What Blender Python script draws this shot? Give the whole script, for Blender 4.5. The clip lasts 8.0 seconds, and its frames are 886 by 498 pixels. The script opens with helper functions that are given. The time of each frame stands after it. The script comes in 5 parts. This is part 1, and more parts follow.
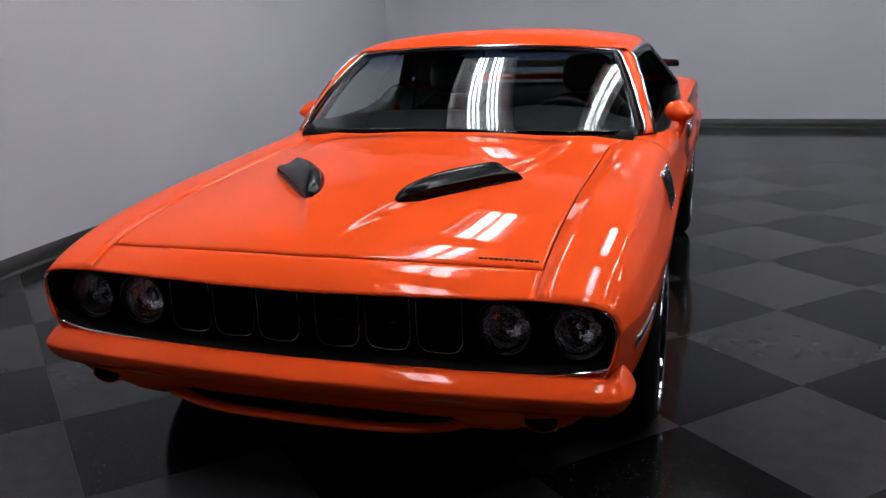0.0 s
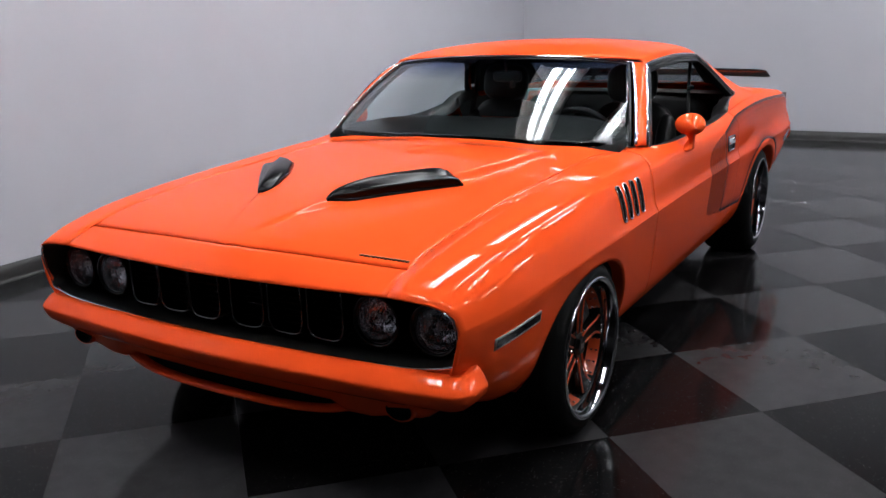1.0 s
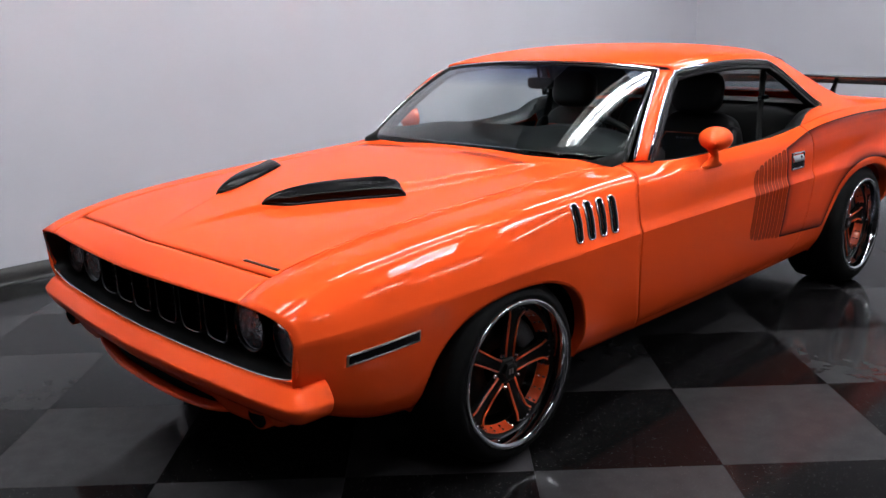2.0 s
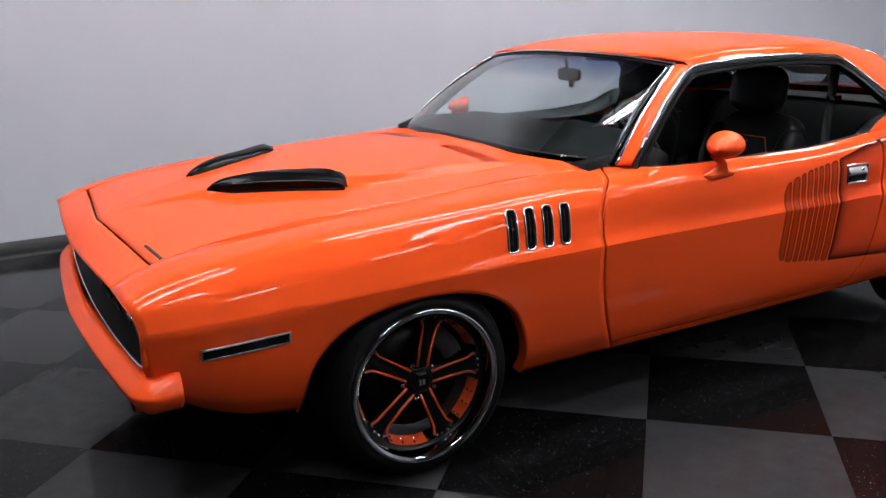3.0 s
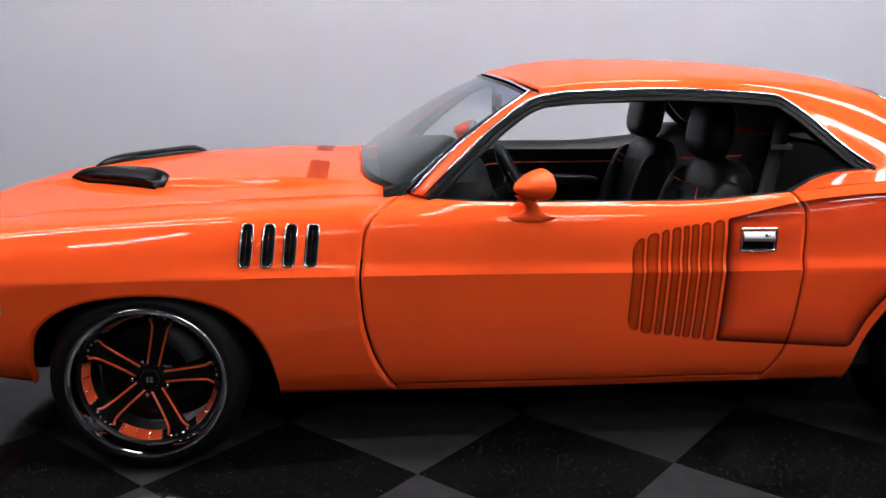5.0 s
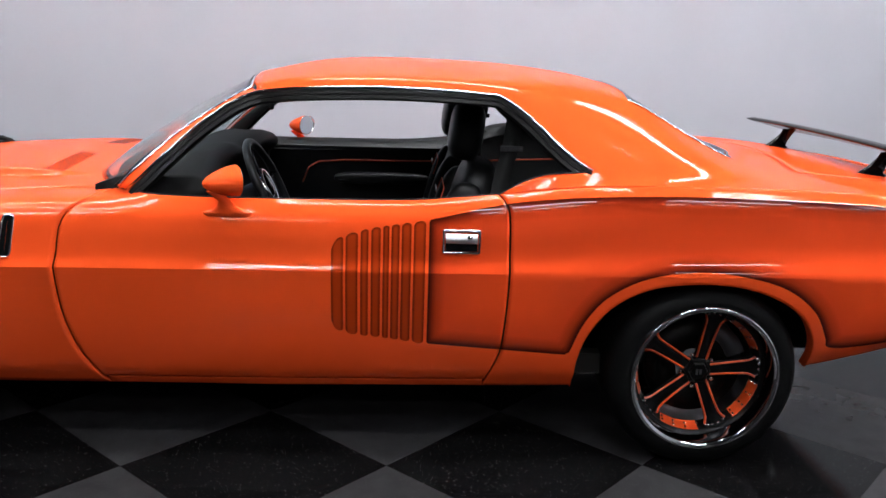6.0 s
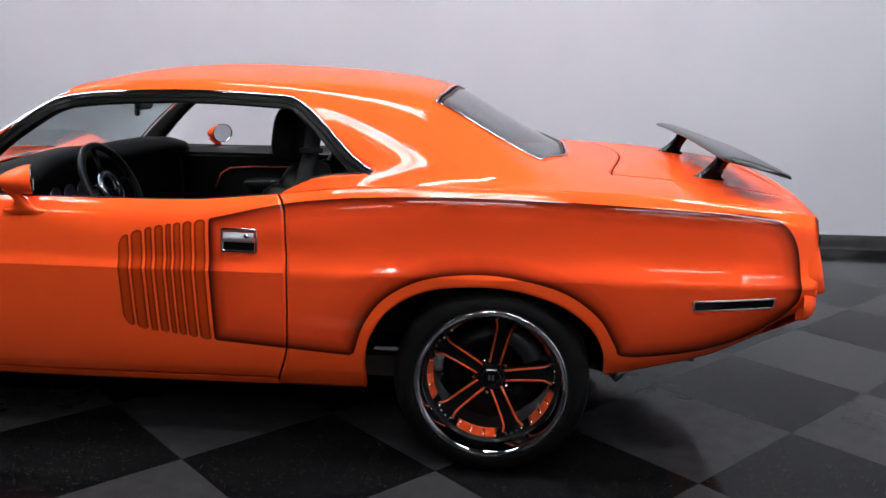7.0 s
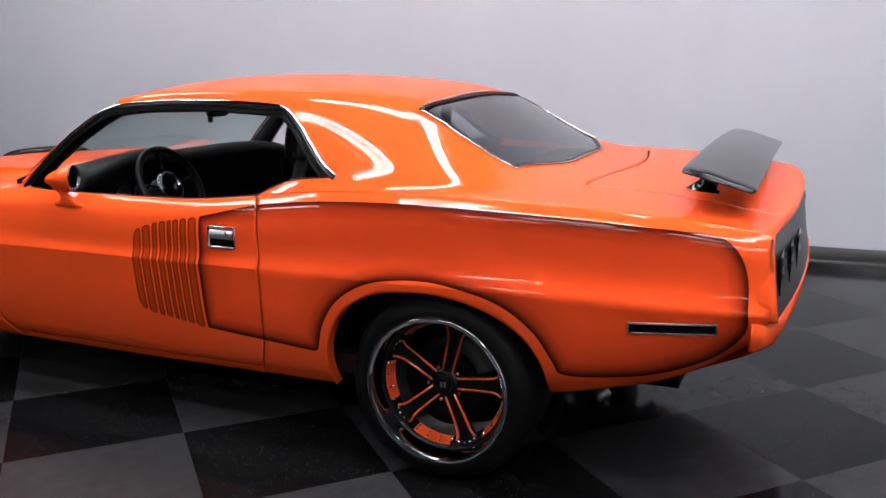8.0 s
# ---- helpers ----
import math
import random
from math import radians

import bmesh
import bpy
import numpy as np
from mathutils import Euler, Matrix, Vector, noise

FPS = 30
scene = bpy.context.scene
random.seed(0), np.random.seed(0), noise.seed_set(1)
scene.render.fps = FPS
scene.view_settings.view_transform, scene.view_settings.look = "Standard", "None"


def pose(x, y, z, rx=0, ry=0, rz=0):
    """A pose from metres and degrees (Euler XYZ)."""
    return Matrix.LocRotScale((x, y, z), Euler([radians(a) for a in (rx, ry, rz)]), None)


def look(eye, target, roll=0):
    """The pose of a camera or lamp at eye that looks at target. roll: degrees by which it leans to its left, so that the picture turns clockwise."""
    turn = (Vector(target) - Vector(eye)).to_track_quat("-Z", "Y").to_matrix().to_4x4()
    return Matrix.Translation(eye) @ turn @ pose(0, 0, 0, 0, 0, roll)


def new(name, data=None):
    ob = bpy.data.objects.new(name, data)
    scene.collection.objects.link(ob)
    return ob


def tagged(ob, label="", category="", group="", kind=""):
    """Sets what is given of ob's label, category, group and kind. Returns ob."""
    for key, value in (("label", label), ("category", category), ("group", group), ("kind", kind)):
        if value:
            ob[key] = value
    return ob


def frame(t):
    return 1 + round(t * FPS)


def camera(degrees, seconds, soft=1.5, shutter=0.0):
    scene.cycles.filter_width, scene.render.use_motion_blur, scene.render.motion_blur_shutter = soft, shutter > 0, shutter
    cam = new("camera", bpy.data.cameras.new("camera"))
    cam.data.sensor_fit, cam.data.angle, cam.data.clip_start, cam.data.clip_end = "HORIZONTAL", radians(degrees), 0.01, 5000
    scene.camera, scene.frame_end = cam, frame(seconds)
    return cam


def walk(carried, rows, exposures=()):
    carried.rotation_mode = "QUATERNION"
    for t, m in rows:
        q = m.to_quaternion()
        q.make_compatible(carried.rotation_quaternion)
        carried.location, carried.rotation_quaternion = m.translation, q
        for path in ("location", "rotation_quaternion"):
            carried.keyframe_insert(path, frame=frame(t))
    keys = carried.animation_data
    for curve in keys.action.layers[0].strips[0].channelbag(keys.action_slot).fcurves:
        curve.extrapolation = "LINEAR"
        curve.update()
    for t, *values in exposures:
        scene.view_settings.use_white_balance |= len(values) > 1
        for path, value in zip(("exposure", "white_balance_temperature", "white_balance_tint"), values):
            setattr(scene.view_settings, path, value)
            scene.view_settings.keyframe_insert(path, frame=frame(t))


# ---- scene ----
cam = camera(54.8, 8.0)
PATH = [
    (0, (1.031, -2.79, 1.368), (0.441, -0.951, 0.846), -1.7),
    (0.5, (1.449, -2.754, 1.379), (0.666, -0.986, 0.866), -1.6),
    (1, (1.875, -2.604, 1.385), (0.881, -0.944, 0.879), -1.5),
    (1.5, (2.277, -2.327, 1.388), (1.075, -0.811, 0.884), -1.6),
    (1.7, (2.414, -2.172, 1.377), (1.125, -0.725, 0.881), -1.7),
    (2.8, (2.954, -1.288, 1.381), (1.311, -0.271, 0.866), -1.4),
    (3, (3.023, -1.111, 1.393), (1.334, -0.18, 0.867), -1.2),
    (3.5, (3.229, -0.637, 1.4), (1.425, 0.039, 0.864), -1.5),
    (4, (3.349, -0.206, 1.392), (1.462, 0.209, 0.876), -1.5),
    (4.2, (3.381, -0.019, 1.401), (1.477, 0.312, 0.888), -1.2),
    (5.3, (3.483, 0.991, 1.344), (1.543, 1.137, 0.88), 1.3),
    (5.5, (3.497, 1.229, 1.365), (1.557, 1.345, 0.891), 1.3),
    (6, (3.509, 1.763, 1.369), (1.567, 1.841, 0.898), 1.8),
    (6.5, (3.522, 2.32, 1.342), (1.573, 2.299, 0.896), 1.3),
    (7, (3.496, 2.83, 1.341), (1.554, 2.642, 0.904), 0.9),
    (7.5, (3.413, 3.303, 1.341), (1.505, 2.886, 0.908), 0.5),
    (8, (3.264, 3.804, 1.36), (1.476, 3.017, 0.927), -0.5),
]
walk(cam, [(t, look(eye, target, roll)) for t, eye, target, roll in PATH],
     [(0, -0.60), (0.5, -0.42), (1.0, -0.07), (1.5, 0.12), (3.0, 0.06), (4.0, 0.09), (5.0, 0.23), (6.0, 0.24), (6.5, 0.18), (8.0, 0.22)])

# ---- light ----
world = bpy.data.worlds.new("world")
scene.world = world
world.use_nodes = True
world.node_tree.nodes["Background"].inputs[0].default_value = (0.5, 0.52, 0.6, 1)
world.node_tree.nodes["Background"].inputs[1].default_value = 0.02
TUBE_POWER = 48.5


# ---- helpers of this scene ----
def pchip(xs, ys):
    """A smooth curve through the given stations that does not overshoot."""
    xs, ys = np.array(xs, float), np.array(ys, float)
    h, d = np.diff(xs), np.diff(ys) / np.diff(xs)
    m = np.zeros(len(xs))
    m[0], m[-1] = d[0], d[-1]
    for k in range(1, len(xs) - 1):
        if d[k - 1] * d[k] > 0:
            w1, w2 = 2 * h[k] + h[k - 1], h[k] + 2 * h[k - 1]
            m[k] = (w1 + w2) / (w1 / d[k - 1] + w2 / d[k])

    def f(x):
        x = min(max(x, xs[0]), xs[-1])
        k = min(max(int(np.searchsorted(xs, x)) - 1, 0), len(xs) - 2)
        t = (x - xs[k]) / h[k]
        return float((1 + 2 * t) * (1 - t) ** 2 * ys[k] + t * (1 - t) ** 2 * h[k] * m[k]
                     + t * t * (3 - 2 * t) * ys[k + 1] + t * t * (t - 1) * h[k] * m[k + 1])
    return f


def eased(xs, ys, width=0.035, step=0.004):
    """The same curve with its bends eased by a bell of the given width, kept as a fine table."""
    f, a, b = pchip(xs, ys), min(xs), max(xs)
    n = int(round(4 * width / step))
    m = int(math.ceil((b - a) / step))
    grid = np.linspace(a, b, m + 1)
    base = np.array([f(x) for x in grid])
    long = np.concatenate([2 * base[0] - base[n:0:-1], base, 2 * base[-1] - base[-2:-n - 2:-1]])
    bell = np.exp(-0.5 * (np.arange(-n, n + 1) * step / width) ** 2)
    table = np.convolve(long, bell / bell.sum(), "valid")
    return lambda x: float(np.interp(x, grid, table))


def crom(pts, u, mirror=False):
    """A Catmull-Rom curve through pts, u from 0 to 1. mirror: the last point lies on the car's middle plane."""
    pts = [np.array(p, float) for p in pts]
    n = len(pts) - 1
    first = 2 * pts[0] - pts[1]
    last = pts[-2] * np.array([-1] + [1] * (len(pts[0]) - 1)) if mirror else 2 * pts[-1] - pts[-2]
    q = [first] + pts + [last]
    k = min(int(u * n), n - 1)
    t = u * n - k
    a, b, c, d = q[k:k + 4]
    return 0.5 * (2 * b + (c - a) * t + (2 * a - 5 * b + 4 * c - d) * t * t + (3 * b - a - 3 * c + d) * t ** 3)


def crom_even(pts, u):
    """A centripetal Catmull-Rom curve through unevenly spaced points, u from 0 to 1."""
    pts = [np.array(p, float) for p in pts]
    n = len(pts) - 1
    q = [2 * pts[0] - pts[1]] + pts + [2 * pts[-1] - pts[-2]]
    k = min(int(u * n), n - 1)
    p0, p1, p2, p3 = q[k:k + 4]
    a, b, c = [max(math.sqrt(math.hypot(*(v - w))), 1e-4) for v, w in ((p1, p0), (p2, p1), (p3, p2))]
    m1 = b * ((p1 - p0) / a - (p2 - p0) / (a + b)) + (p2 - p1)
    m2 = b * ((p3 - p2) / c - (p3 - p1) / (b + c)) + (p2 - p1)
    t = u * n - k
    return p1 + m1 * t + (3 * (p2 - p1) - 2 * m1 - m2) * t * t + (2 * (p1 - p2) + m1 + m2) * t ** 3


def smooth(a, b, x):
    t = min(max((x - a) / (b - a), 0.0), 1.0)
    return t * t * (3 - 2 * t)


def grid_mesh(rows, outward=None, closed=False):
    """A bmesh of quads over rows of points. outward: a direction or a point function that its faces look to."""
    bm = bmesh.new()
    vs = [[bm.verts.new(p) for p in row] for row in rows]
    for i in range(len(vs) - 1):
        m = len(vs[i])
        for j in range(m if closed else m - 1):
            k = (j + 1) % m
            quad = [vs[i][j], vs[i][k], vs[i + 1][k], vs[i + 1][j]]
            bm.faces.new(quad)
    bmesh.ops.remove_doubles(bm, verts=bm.verts, dist=1e-5)
    bmesh.ops.dissolve_degenerate(bm, dist=1e-6, edges=bm.edges)
    if outward is not None:
        bm.normal_update()
        total = sum((f.normal.dot(Vector(outward)) * f.calc_area() for f in bm.faces), 0.0)
        if total < 0:
            bmesh.ops.reverse_faces(bm, faces=bm.faces)
    return bm


def link(name, bm, material, shade=True):
    me = bpy.data.meshes.new(name)
    bm.to_mesh(me)
    bm.free()
    if shade:
        for p in me.polygons:
            p.use_smooth = True
    for m in material if isinstance(material, (list, tuple)) else [material]:
        me.materials.append(m)
    return new(name, me)


def part(name, bm, material, parent, label="", shade=True, sharp=None):
    """One mesh object under a thing or a part."""
    ob = link(name, bm, material, shade)
    if sharp:
        ob.data.set_sharp_from_angle(angle=radians(sharp))
    ob.parent = parent
    return tagged(ob, label)


def thick(ob, t, offset=-1):
    mod = ob.modifiers.new("thickness", "SOLIDIFY")
    mod.thickness, mod.offset = t, offset
    return ob


def bevelled(ob, w, seg=2, angle=35):
    mod = ob.modifiers.new("bevel", "BEVEL")
    mod.width, mod.segments, mod.limit_method, mod.angle_limit = w, seg, "ANGLE", radians(angle)
    return ob


def box_bm(x0, x1, y0, y1, z0, z1, bm=None):
    bm = bm or bmesh.new()
    v = [bm.verts.new((x, y, z)) for x in (x0, x1) for y in (y0, y1) for z in (z0, z1)]
    for f in ((0, 1, 3, 2), (4, 6, 7, 5), (0, 4, 5, 1), (2, 3, 7, 6), (0, 2, 6, 4), (1, 5, 7, 3)):
        bm.faces.new([v[i] for i in f])
    bmesh.ops.recalc_face_normals(bm, faces=bm.faces)
    return bm


def ring_bm(profile, n=48, axis="x", centre=(0, 0, 0), bm=None):
    """A surface of revolution: profile of (along, radius), turned round an axis through centre."""
    bm = bm or bmesh.new()
    rows = []
    for a, r in profile:
        row = []
        for k in range(n):
            c, s = math.cos(2 * math.pi * k / n), math.sin(2 * math.pi * k / n)
            p = {"x": (a, r * c, r * s), "y": (r * c, a, r * s), "z": (r * c, r * s, a)}[axis]
            row.append(bm.verts.new(Vector(p) + Vector(centre)))
        rows.append(row)
    for i in range(len(rows) - 1):
        for k in range(n):
            bm.faces.new((rows[i][k], rows[i][(k + 1) % n], rows[i + 1][(k + 1) % n], rows[i + 1][k]))
    bmesh.ops.remove_doubles(bm, verts=bm.verts, dist=1e-6)
    bmesh.ops.recalc_face_normals(bm, faces=bm.faces)
    return bm


def tube_bm(pts, r, n=8, closed=False, bm=None, flat=1.0):
    """A round bar along pts. flat: its thickness across z against its width."""
    bm = bm or bmesh.new()
    pts = [Vector(p) for p in pts]
    rows, m = [], len(pts)
    for i, p in enumerate(pts):
        a = pts[(i - 1) % m] if closed or i else p
        b = pts[(i + 1) % m] if closed or i < m - 1 else p
        d = (b - a).normalized()
        side = d.cross(Vector((0, 0, 1)))
        side = side.normalized() if side.length > 1e-3 else Vector((1, 0, 0))
        up = side.cross(d)
        rad = r[i] if isinstance(r, (list, tuple)) else r
        rows.append([bm.verts.new(p + rad * (math.cos(2 * math.pi * k / n) * side + flat * math.sin(2 * math.pi * k / n) * up)) for k in range(n)])
    for i in range(m if closed else m - 1):
        for k in range(n):
            bm.faces.new((rows[i][k], rows[i][(k + 1) % n], rows[(i + 1) % m][(k + 1) % n], rows[(i + 1) % m][k]))
    if not closed:
        bm.faces.new(rows[0])
        bm.faces.new(rows[-1])
    bmesh.ops.recalc_face_normals(bm, faces=bm.faces)
    return bm


# ---- materials ----
def material(name, color=(0.8, 0.8, 0.8), rough=0.5, metal=0.0, coat=0.0, coat_rough=0.03, **more):
    m = bpy.data.materials.new(name)
    m.use_nodes = True
    b = m.node_tree.nodes["Principled BSDF"]
    b.inputs["Base Color"].default_value = (*color, 1)
    b.inputs["Roughness"].default_value = rough
    b.inputs["Metallic"].default_value = metal
    b.inputs["Coat Weight"].default_value = coat
    b.inputs["Coat Roughness"].default_value = coat_rough
    for key, value in more.items():
        b.inputs[key.replace("_", " ")].default_value = value
    return m


def node(m, kind, **inputs):
    n = m.node_tree.nodes.new(kind)
    for key, value in inputs.items():
        n.inputs[key.replace("_", " ")].default_value = value
    return n


def wire(m, a, b):
    m.node_tree.links.new(a, b)


def speckle(m, color_a, color_b, scale, lo=0.35, hi=0.65, detail=6.0, coords="Object"):
    """Base colour that wanders between two by noise. Returns the noise's factor."""
    tc, ns, rp = node(m, "ShaderNodeTexCoord"), node(m, "ShaderNodeTexNoise", Scale=scale, Detail=detail), node(m, "ShaderNodeValToRGB")
    wire(m, tc.outputs[coords], ns.inputs["Vector"])
    rp.color_ramp.elements[0].position, rp.color_ramp.elements[1].position = lo, hi
    rp.color_ramp.elements[0].color, rp.color_ramp.elements[1].color = (*color_a, 1), (*color_b, 1)
    wire(m, ns.outputs["Fac"], rp.inputs["Fac"])
    wire(m, rp.outputs["Color"], m.node_tree.nodes["Principled BSDF"].inputs["Base Color"])
    return ns


def bumped(m, scale, strength, distance=0.002, detail=4.0):
    tc, ns, bp = node(m, "ShaderNodeTexCoord"), node(m, "ShaderNodeTexNoise", Scale=scale, Detail=detail), node(m, "ShaderNodeBump", Strength=strength, Distance=distance)
    wire(m, tc.outputs["Object"], ns.inputs["Vector"])
    wire(m, ns.outputs["Fac"], bp.inputs["Height"])
    wire(m, bp.outputs["Normal"], m.node_tree.nodes["Principled BSDF"].inputs["Normal"])
    return m


ORANGE = (0.88, 0.085, 0.0165)
paint = material("orange_paint", ORANGE, 0.5, 0.0, 0.5, 0.006, Specular_IOR_Level=0.0)
speckle(paint, (0.86, 0.083, 0.0161), (0.90, 0.087, 0.0169), 900.0)
black_gloss = material("black_gloss", (0.004, 0.004, 0.0045), 0.09, Specular_IOR_Level=0.3)
black_satin = material("black_satin", (0.007, 0.007, 0.007), 0.45, Specular_IOR_Level=0.3)
bumped(black_satin, 300.0, 0.15)
# for black parts, and in place of shade inside openings and under the body
black_deep = material("black_and_shade", (0.003, 0.003, 0.003), 0.9, Specular_IOR_Level=0.05)
chrome = material("chrome", (0.82, 0.83, 0.85), 0.06, 1.0)
rubber = material("tyre_rubber", (0.0032, 0.0032, 0.0034), 0.55, Specular_IOR_Level=0.12)
bumped(rubber, 220.0, 0.25, 0.001)
seal_rubber = material("seal_rubber", (0.003, 0.003, 0.003), 0.3, Specular_IOR_Level=0.2)
leather = material("black_leather", (0.006, 0.006, 0.0063), 0.4, Specular_IOR_Level=0.25)
bumped(leather, 260.0, 0.3, 0.001)
# windshield glass with a blue sun band along its head
shield_glass = material("windshield_glass", (0.70, 0.79, 0.79), 0.0, IOR=1.45, Transmission_Weight=1.0)
tc_w, sp_w, rp_w = node(shield_glass, "ShaderNodeTexCoord"), node(shield_glass, "ShaderNodeSeparateXYZ"), node(shield_glass, "ShaderNodeMapRange")
mx_w = node(shield_glass, "ShaderNodeMix")
mx_w.data_type = "RGBA"
wire(shield_glass, tc_w.outputs["Object"], sp_w.inputs[0])
wire(shield_glass, sp_w.outputs["Z"], rp_w.inputs[0])
rp_w.inputs[1].default_value, rp_w.inputs[2].default_value = 1.13, 1.21
wire(shield_glass, rp_w.outputs[0], mx_w.inputs["Factor"])
mx_w.inputs["A"].default_value, mx_w.inputs["B"].default_value = (0.70, 0.79, 0.79, 1), (0.09, 0.16, 0.38, 1)
wire(shield_glass, mx_w.outputs["Result"], shield_glass.node_tree.nodes["Principled BSDF"].inputs["Base Color"])
# tint darkened to stand for the dim cabin behind the glass
rear_glass = material("rear_glass", (0.36, 0.39, 0.40), 0.0, IOR=1.45, Transmission_Weight=1.0)
lens_glass = material("lamp_glass", (0.95, 0.97, 1.0), 0.02, IOR=1.45, Transmission_Weight=1.0)
scoop_black = material("scoop_black", (0.0035, 0.0035, 0.004), 0.22, Specular_IOR_Level=0.1)
wing_black = material("wing_satin_black", (0.0035, 0.0035, 0.004), 0.15, Specular_IOR_Level=0.2)
dash_vinyl = material("dash_vinyl", (0.0035, 0.0035, 0.0037), 0.6, Specular_IOR_Level=0.1)
bumped(dash_vinyl, 300.0, 0.25, 0.001)
lining = material("black_lining", (0.01, 0.01, 0.0105), 0.85)
silver = material("silver_trim", (0.35, 0.35, 0.36), 0.3, 1.0)
tail_black = material("tail_panel_black", (0.03, 0.03, 0.032), 0.4)
steel = material("bare_steel", (0.4, 0.4, 0.41), 0.35, 1.0)
speckle(steel, (0.25, 0.24, 0.23), (0.5, 0.5, 0.5), 30.0)

wall_paint = material("wall_paint", (0.44, 0.436, 0.476), 0.6)
speckle(wall_paint, (0.428, 0.424, 0.463), (0.452, 0.448, 0.489), 1.2, 0.3, 0.7)
bumped(wall_paint, 90.0, 0.12, 0.002)
ceiling_paint = material("ceiling_paint", (0.02, 0.02, 0.022), 0.9)
# near-black tone, so that paint and chrome mirror an unlit open room
unlit_wall = material("unlit_room_tone", (0.05, 0.05, 0.055), 0.6)
speckle(unlit_wall, (0.045, 0.045, 0.05), (0.06, 0.06, 0.065), 1.2, 0.3, 0.7)
base_vinyl = material("baseboard_vinyl", (0.017, 0.016, 0.016), 0.4, Specular_IOR_Level=0.25)
speckle(base_vinyl, (0.0145, 0.0135, 0.0135), (0.020, 0.019, 0.019), 8.0)


def tile_material(name, ground, fleck, amount):
    """Polished vinyl composition tile: a ground tone with stretched pale flecks and faint scuffs."""
    m = material(name, ground, 0.12, Specular_IOR_Level=0.075)
    b = m.node_tree.nodes["Principled BSDF"]
    tc, info = node(m, "ShaderNodeTexCoord"), node(m, "ShaderNodeObjectInfo")
    shift = node(m, "ShaderNodeVectorMath")
    shift.operation = "ADD"
    wire(m, tc.outputs["Object"], shift.inputs[0])
    wire(m, info.outputs["Location"], shift.inputs[1])
    vo = node(m, "ShaderNodeTexVoronoi", Scale=190.0)
    wire(m, shift.outputs[0], vo.inputs["Vector"])
    spot = node(m, "ShaderNodeMath")
    spot.operation = "LESS_THAN"
    wire(m, vo.outputs["Distance"], spot.inputs[0])
    sep = node(m, "ShaderNodeSeparateColor")
    wire(m, vo.outputs["Color"], sep.inputs[0])
    size = node(m, "ShaderNodeMapRange")
    size.inputs[1].default_value, size.inputs[2].default_value = 1 - amount, 1.0
    size.inputs[3].default_value, size.inputs[4].default_value = 0.0, 0.3
    wire(m, sep.outputs[0], size.inputs[0])
    wire(m, size.outputs[0], spot.inputs[1])
    ns = node(m, "ShaderNodeTexNoise", Scale=14.0, Detail=3.0)
    wire(m, shift.outputs[0], ns.inputs["Vector"])
    rp = node(m, "ShaderNodeValToRGB")
    rp.color_ramp.elements[0].position, rp.color_ramp.elements[1].position = 0.3, 0.75
    rp.color_ramp.elements[0].color = (*[c * 0.88 for c in ground], 1)
    rp.color_ramp.elements[1].color = (*[c * 1.14 for c in ground], 1)
    wire(m, ns.outputs["Fac"], rp.inputs["Fac"])
    mix = node(m, "ShaderNodeMix")
    mix.data_type = "RGBA"
    wire(m, spot.outputs[0], mix.inputs["Factor"])
    wire(m, rp.outputs["Color"], mix.inputs["A"])
    mix.inputs["B"].default_value = (*fleck, 1)
    wire(m, mix.outputs["Result"], b.inputs["Base Color"])
    scuff = node(m, "ShaderNodeTexNoise", Scale=2.2, Detail=9.0)
    wire(m, shift.outputs[0], scuff.inputs["Vector"])
    ro = node(m, "ShaderNodeMapRange")
    ro.inputs[1].default_value, ro.inputs[2].default_value, ro.inputs[3].default_value, ro.inputs[4].default_value = 0.3, 0.75, 0.10, 0.125
    wire(m, scuff.outputs["Fac"], ro.inputs[0])
    wire(m, ro.outputs[0], b.inputs["Roughness"])
    return m


tile_dark = tile_material("tile_dark", (0.0042, 0.0039, 0.0041), (0.17, 0.165, 0.165), 0.2)
tile_grey = tile_material("tile_grey", (0.0265, 0.0252, 0.0265), (0.050, 0.047, 0.049), 0.4)
tube_glow = bpy.data.materials.new("fluorescent_tube")
tube_glow.use_nodes = True
tube_glow.node_tree.nodes.remove(tube_glow.node_tree.nodes["Principled BSDF"])
em = node(tube_glow, "ShaderNodeEmission", Color=(0.93, 0.96, 1.0, 1), Strength=TUBE_POWER)
wire(tube_glow, em.outputs[0], tube_glow.node_tree.nodes["Material Output"].inputs[0])
lamp_white = material("lamp_housing", (0.75, 0.75, 0.75), 0.4)

# ---- the room ----
ROOM = pose(-2.832, 1.5, 0, 0, 0, 2.2)
X1, Y0, Y1, ZC, ZL = 17.0, -11.0, 6.387, 5.0, 4.4


def room_thing(name, bm, mat, label, category):
    ob = link(name, bm, mat, shade=False)
    ob.matrix_basis = ROOM
    return tagged(ob, label, category, kind="structure")


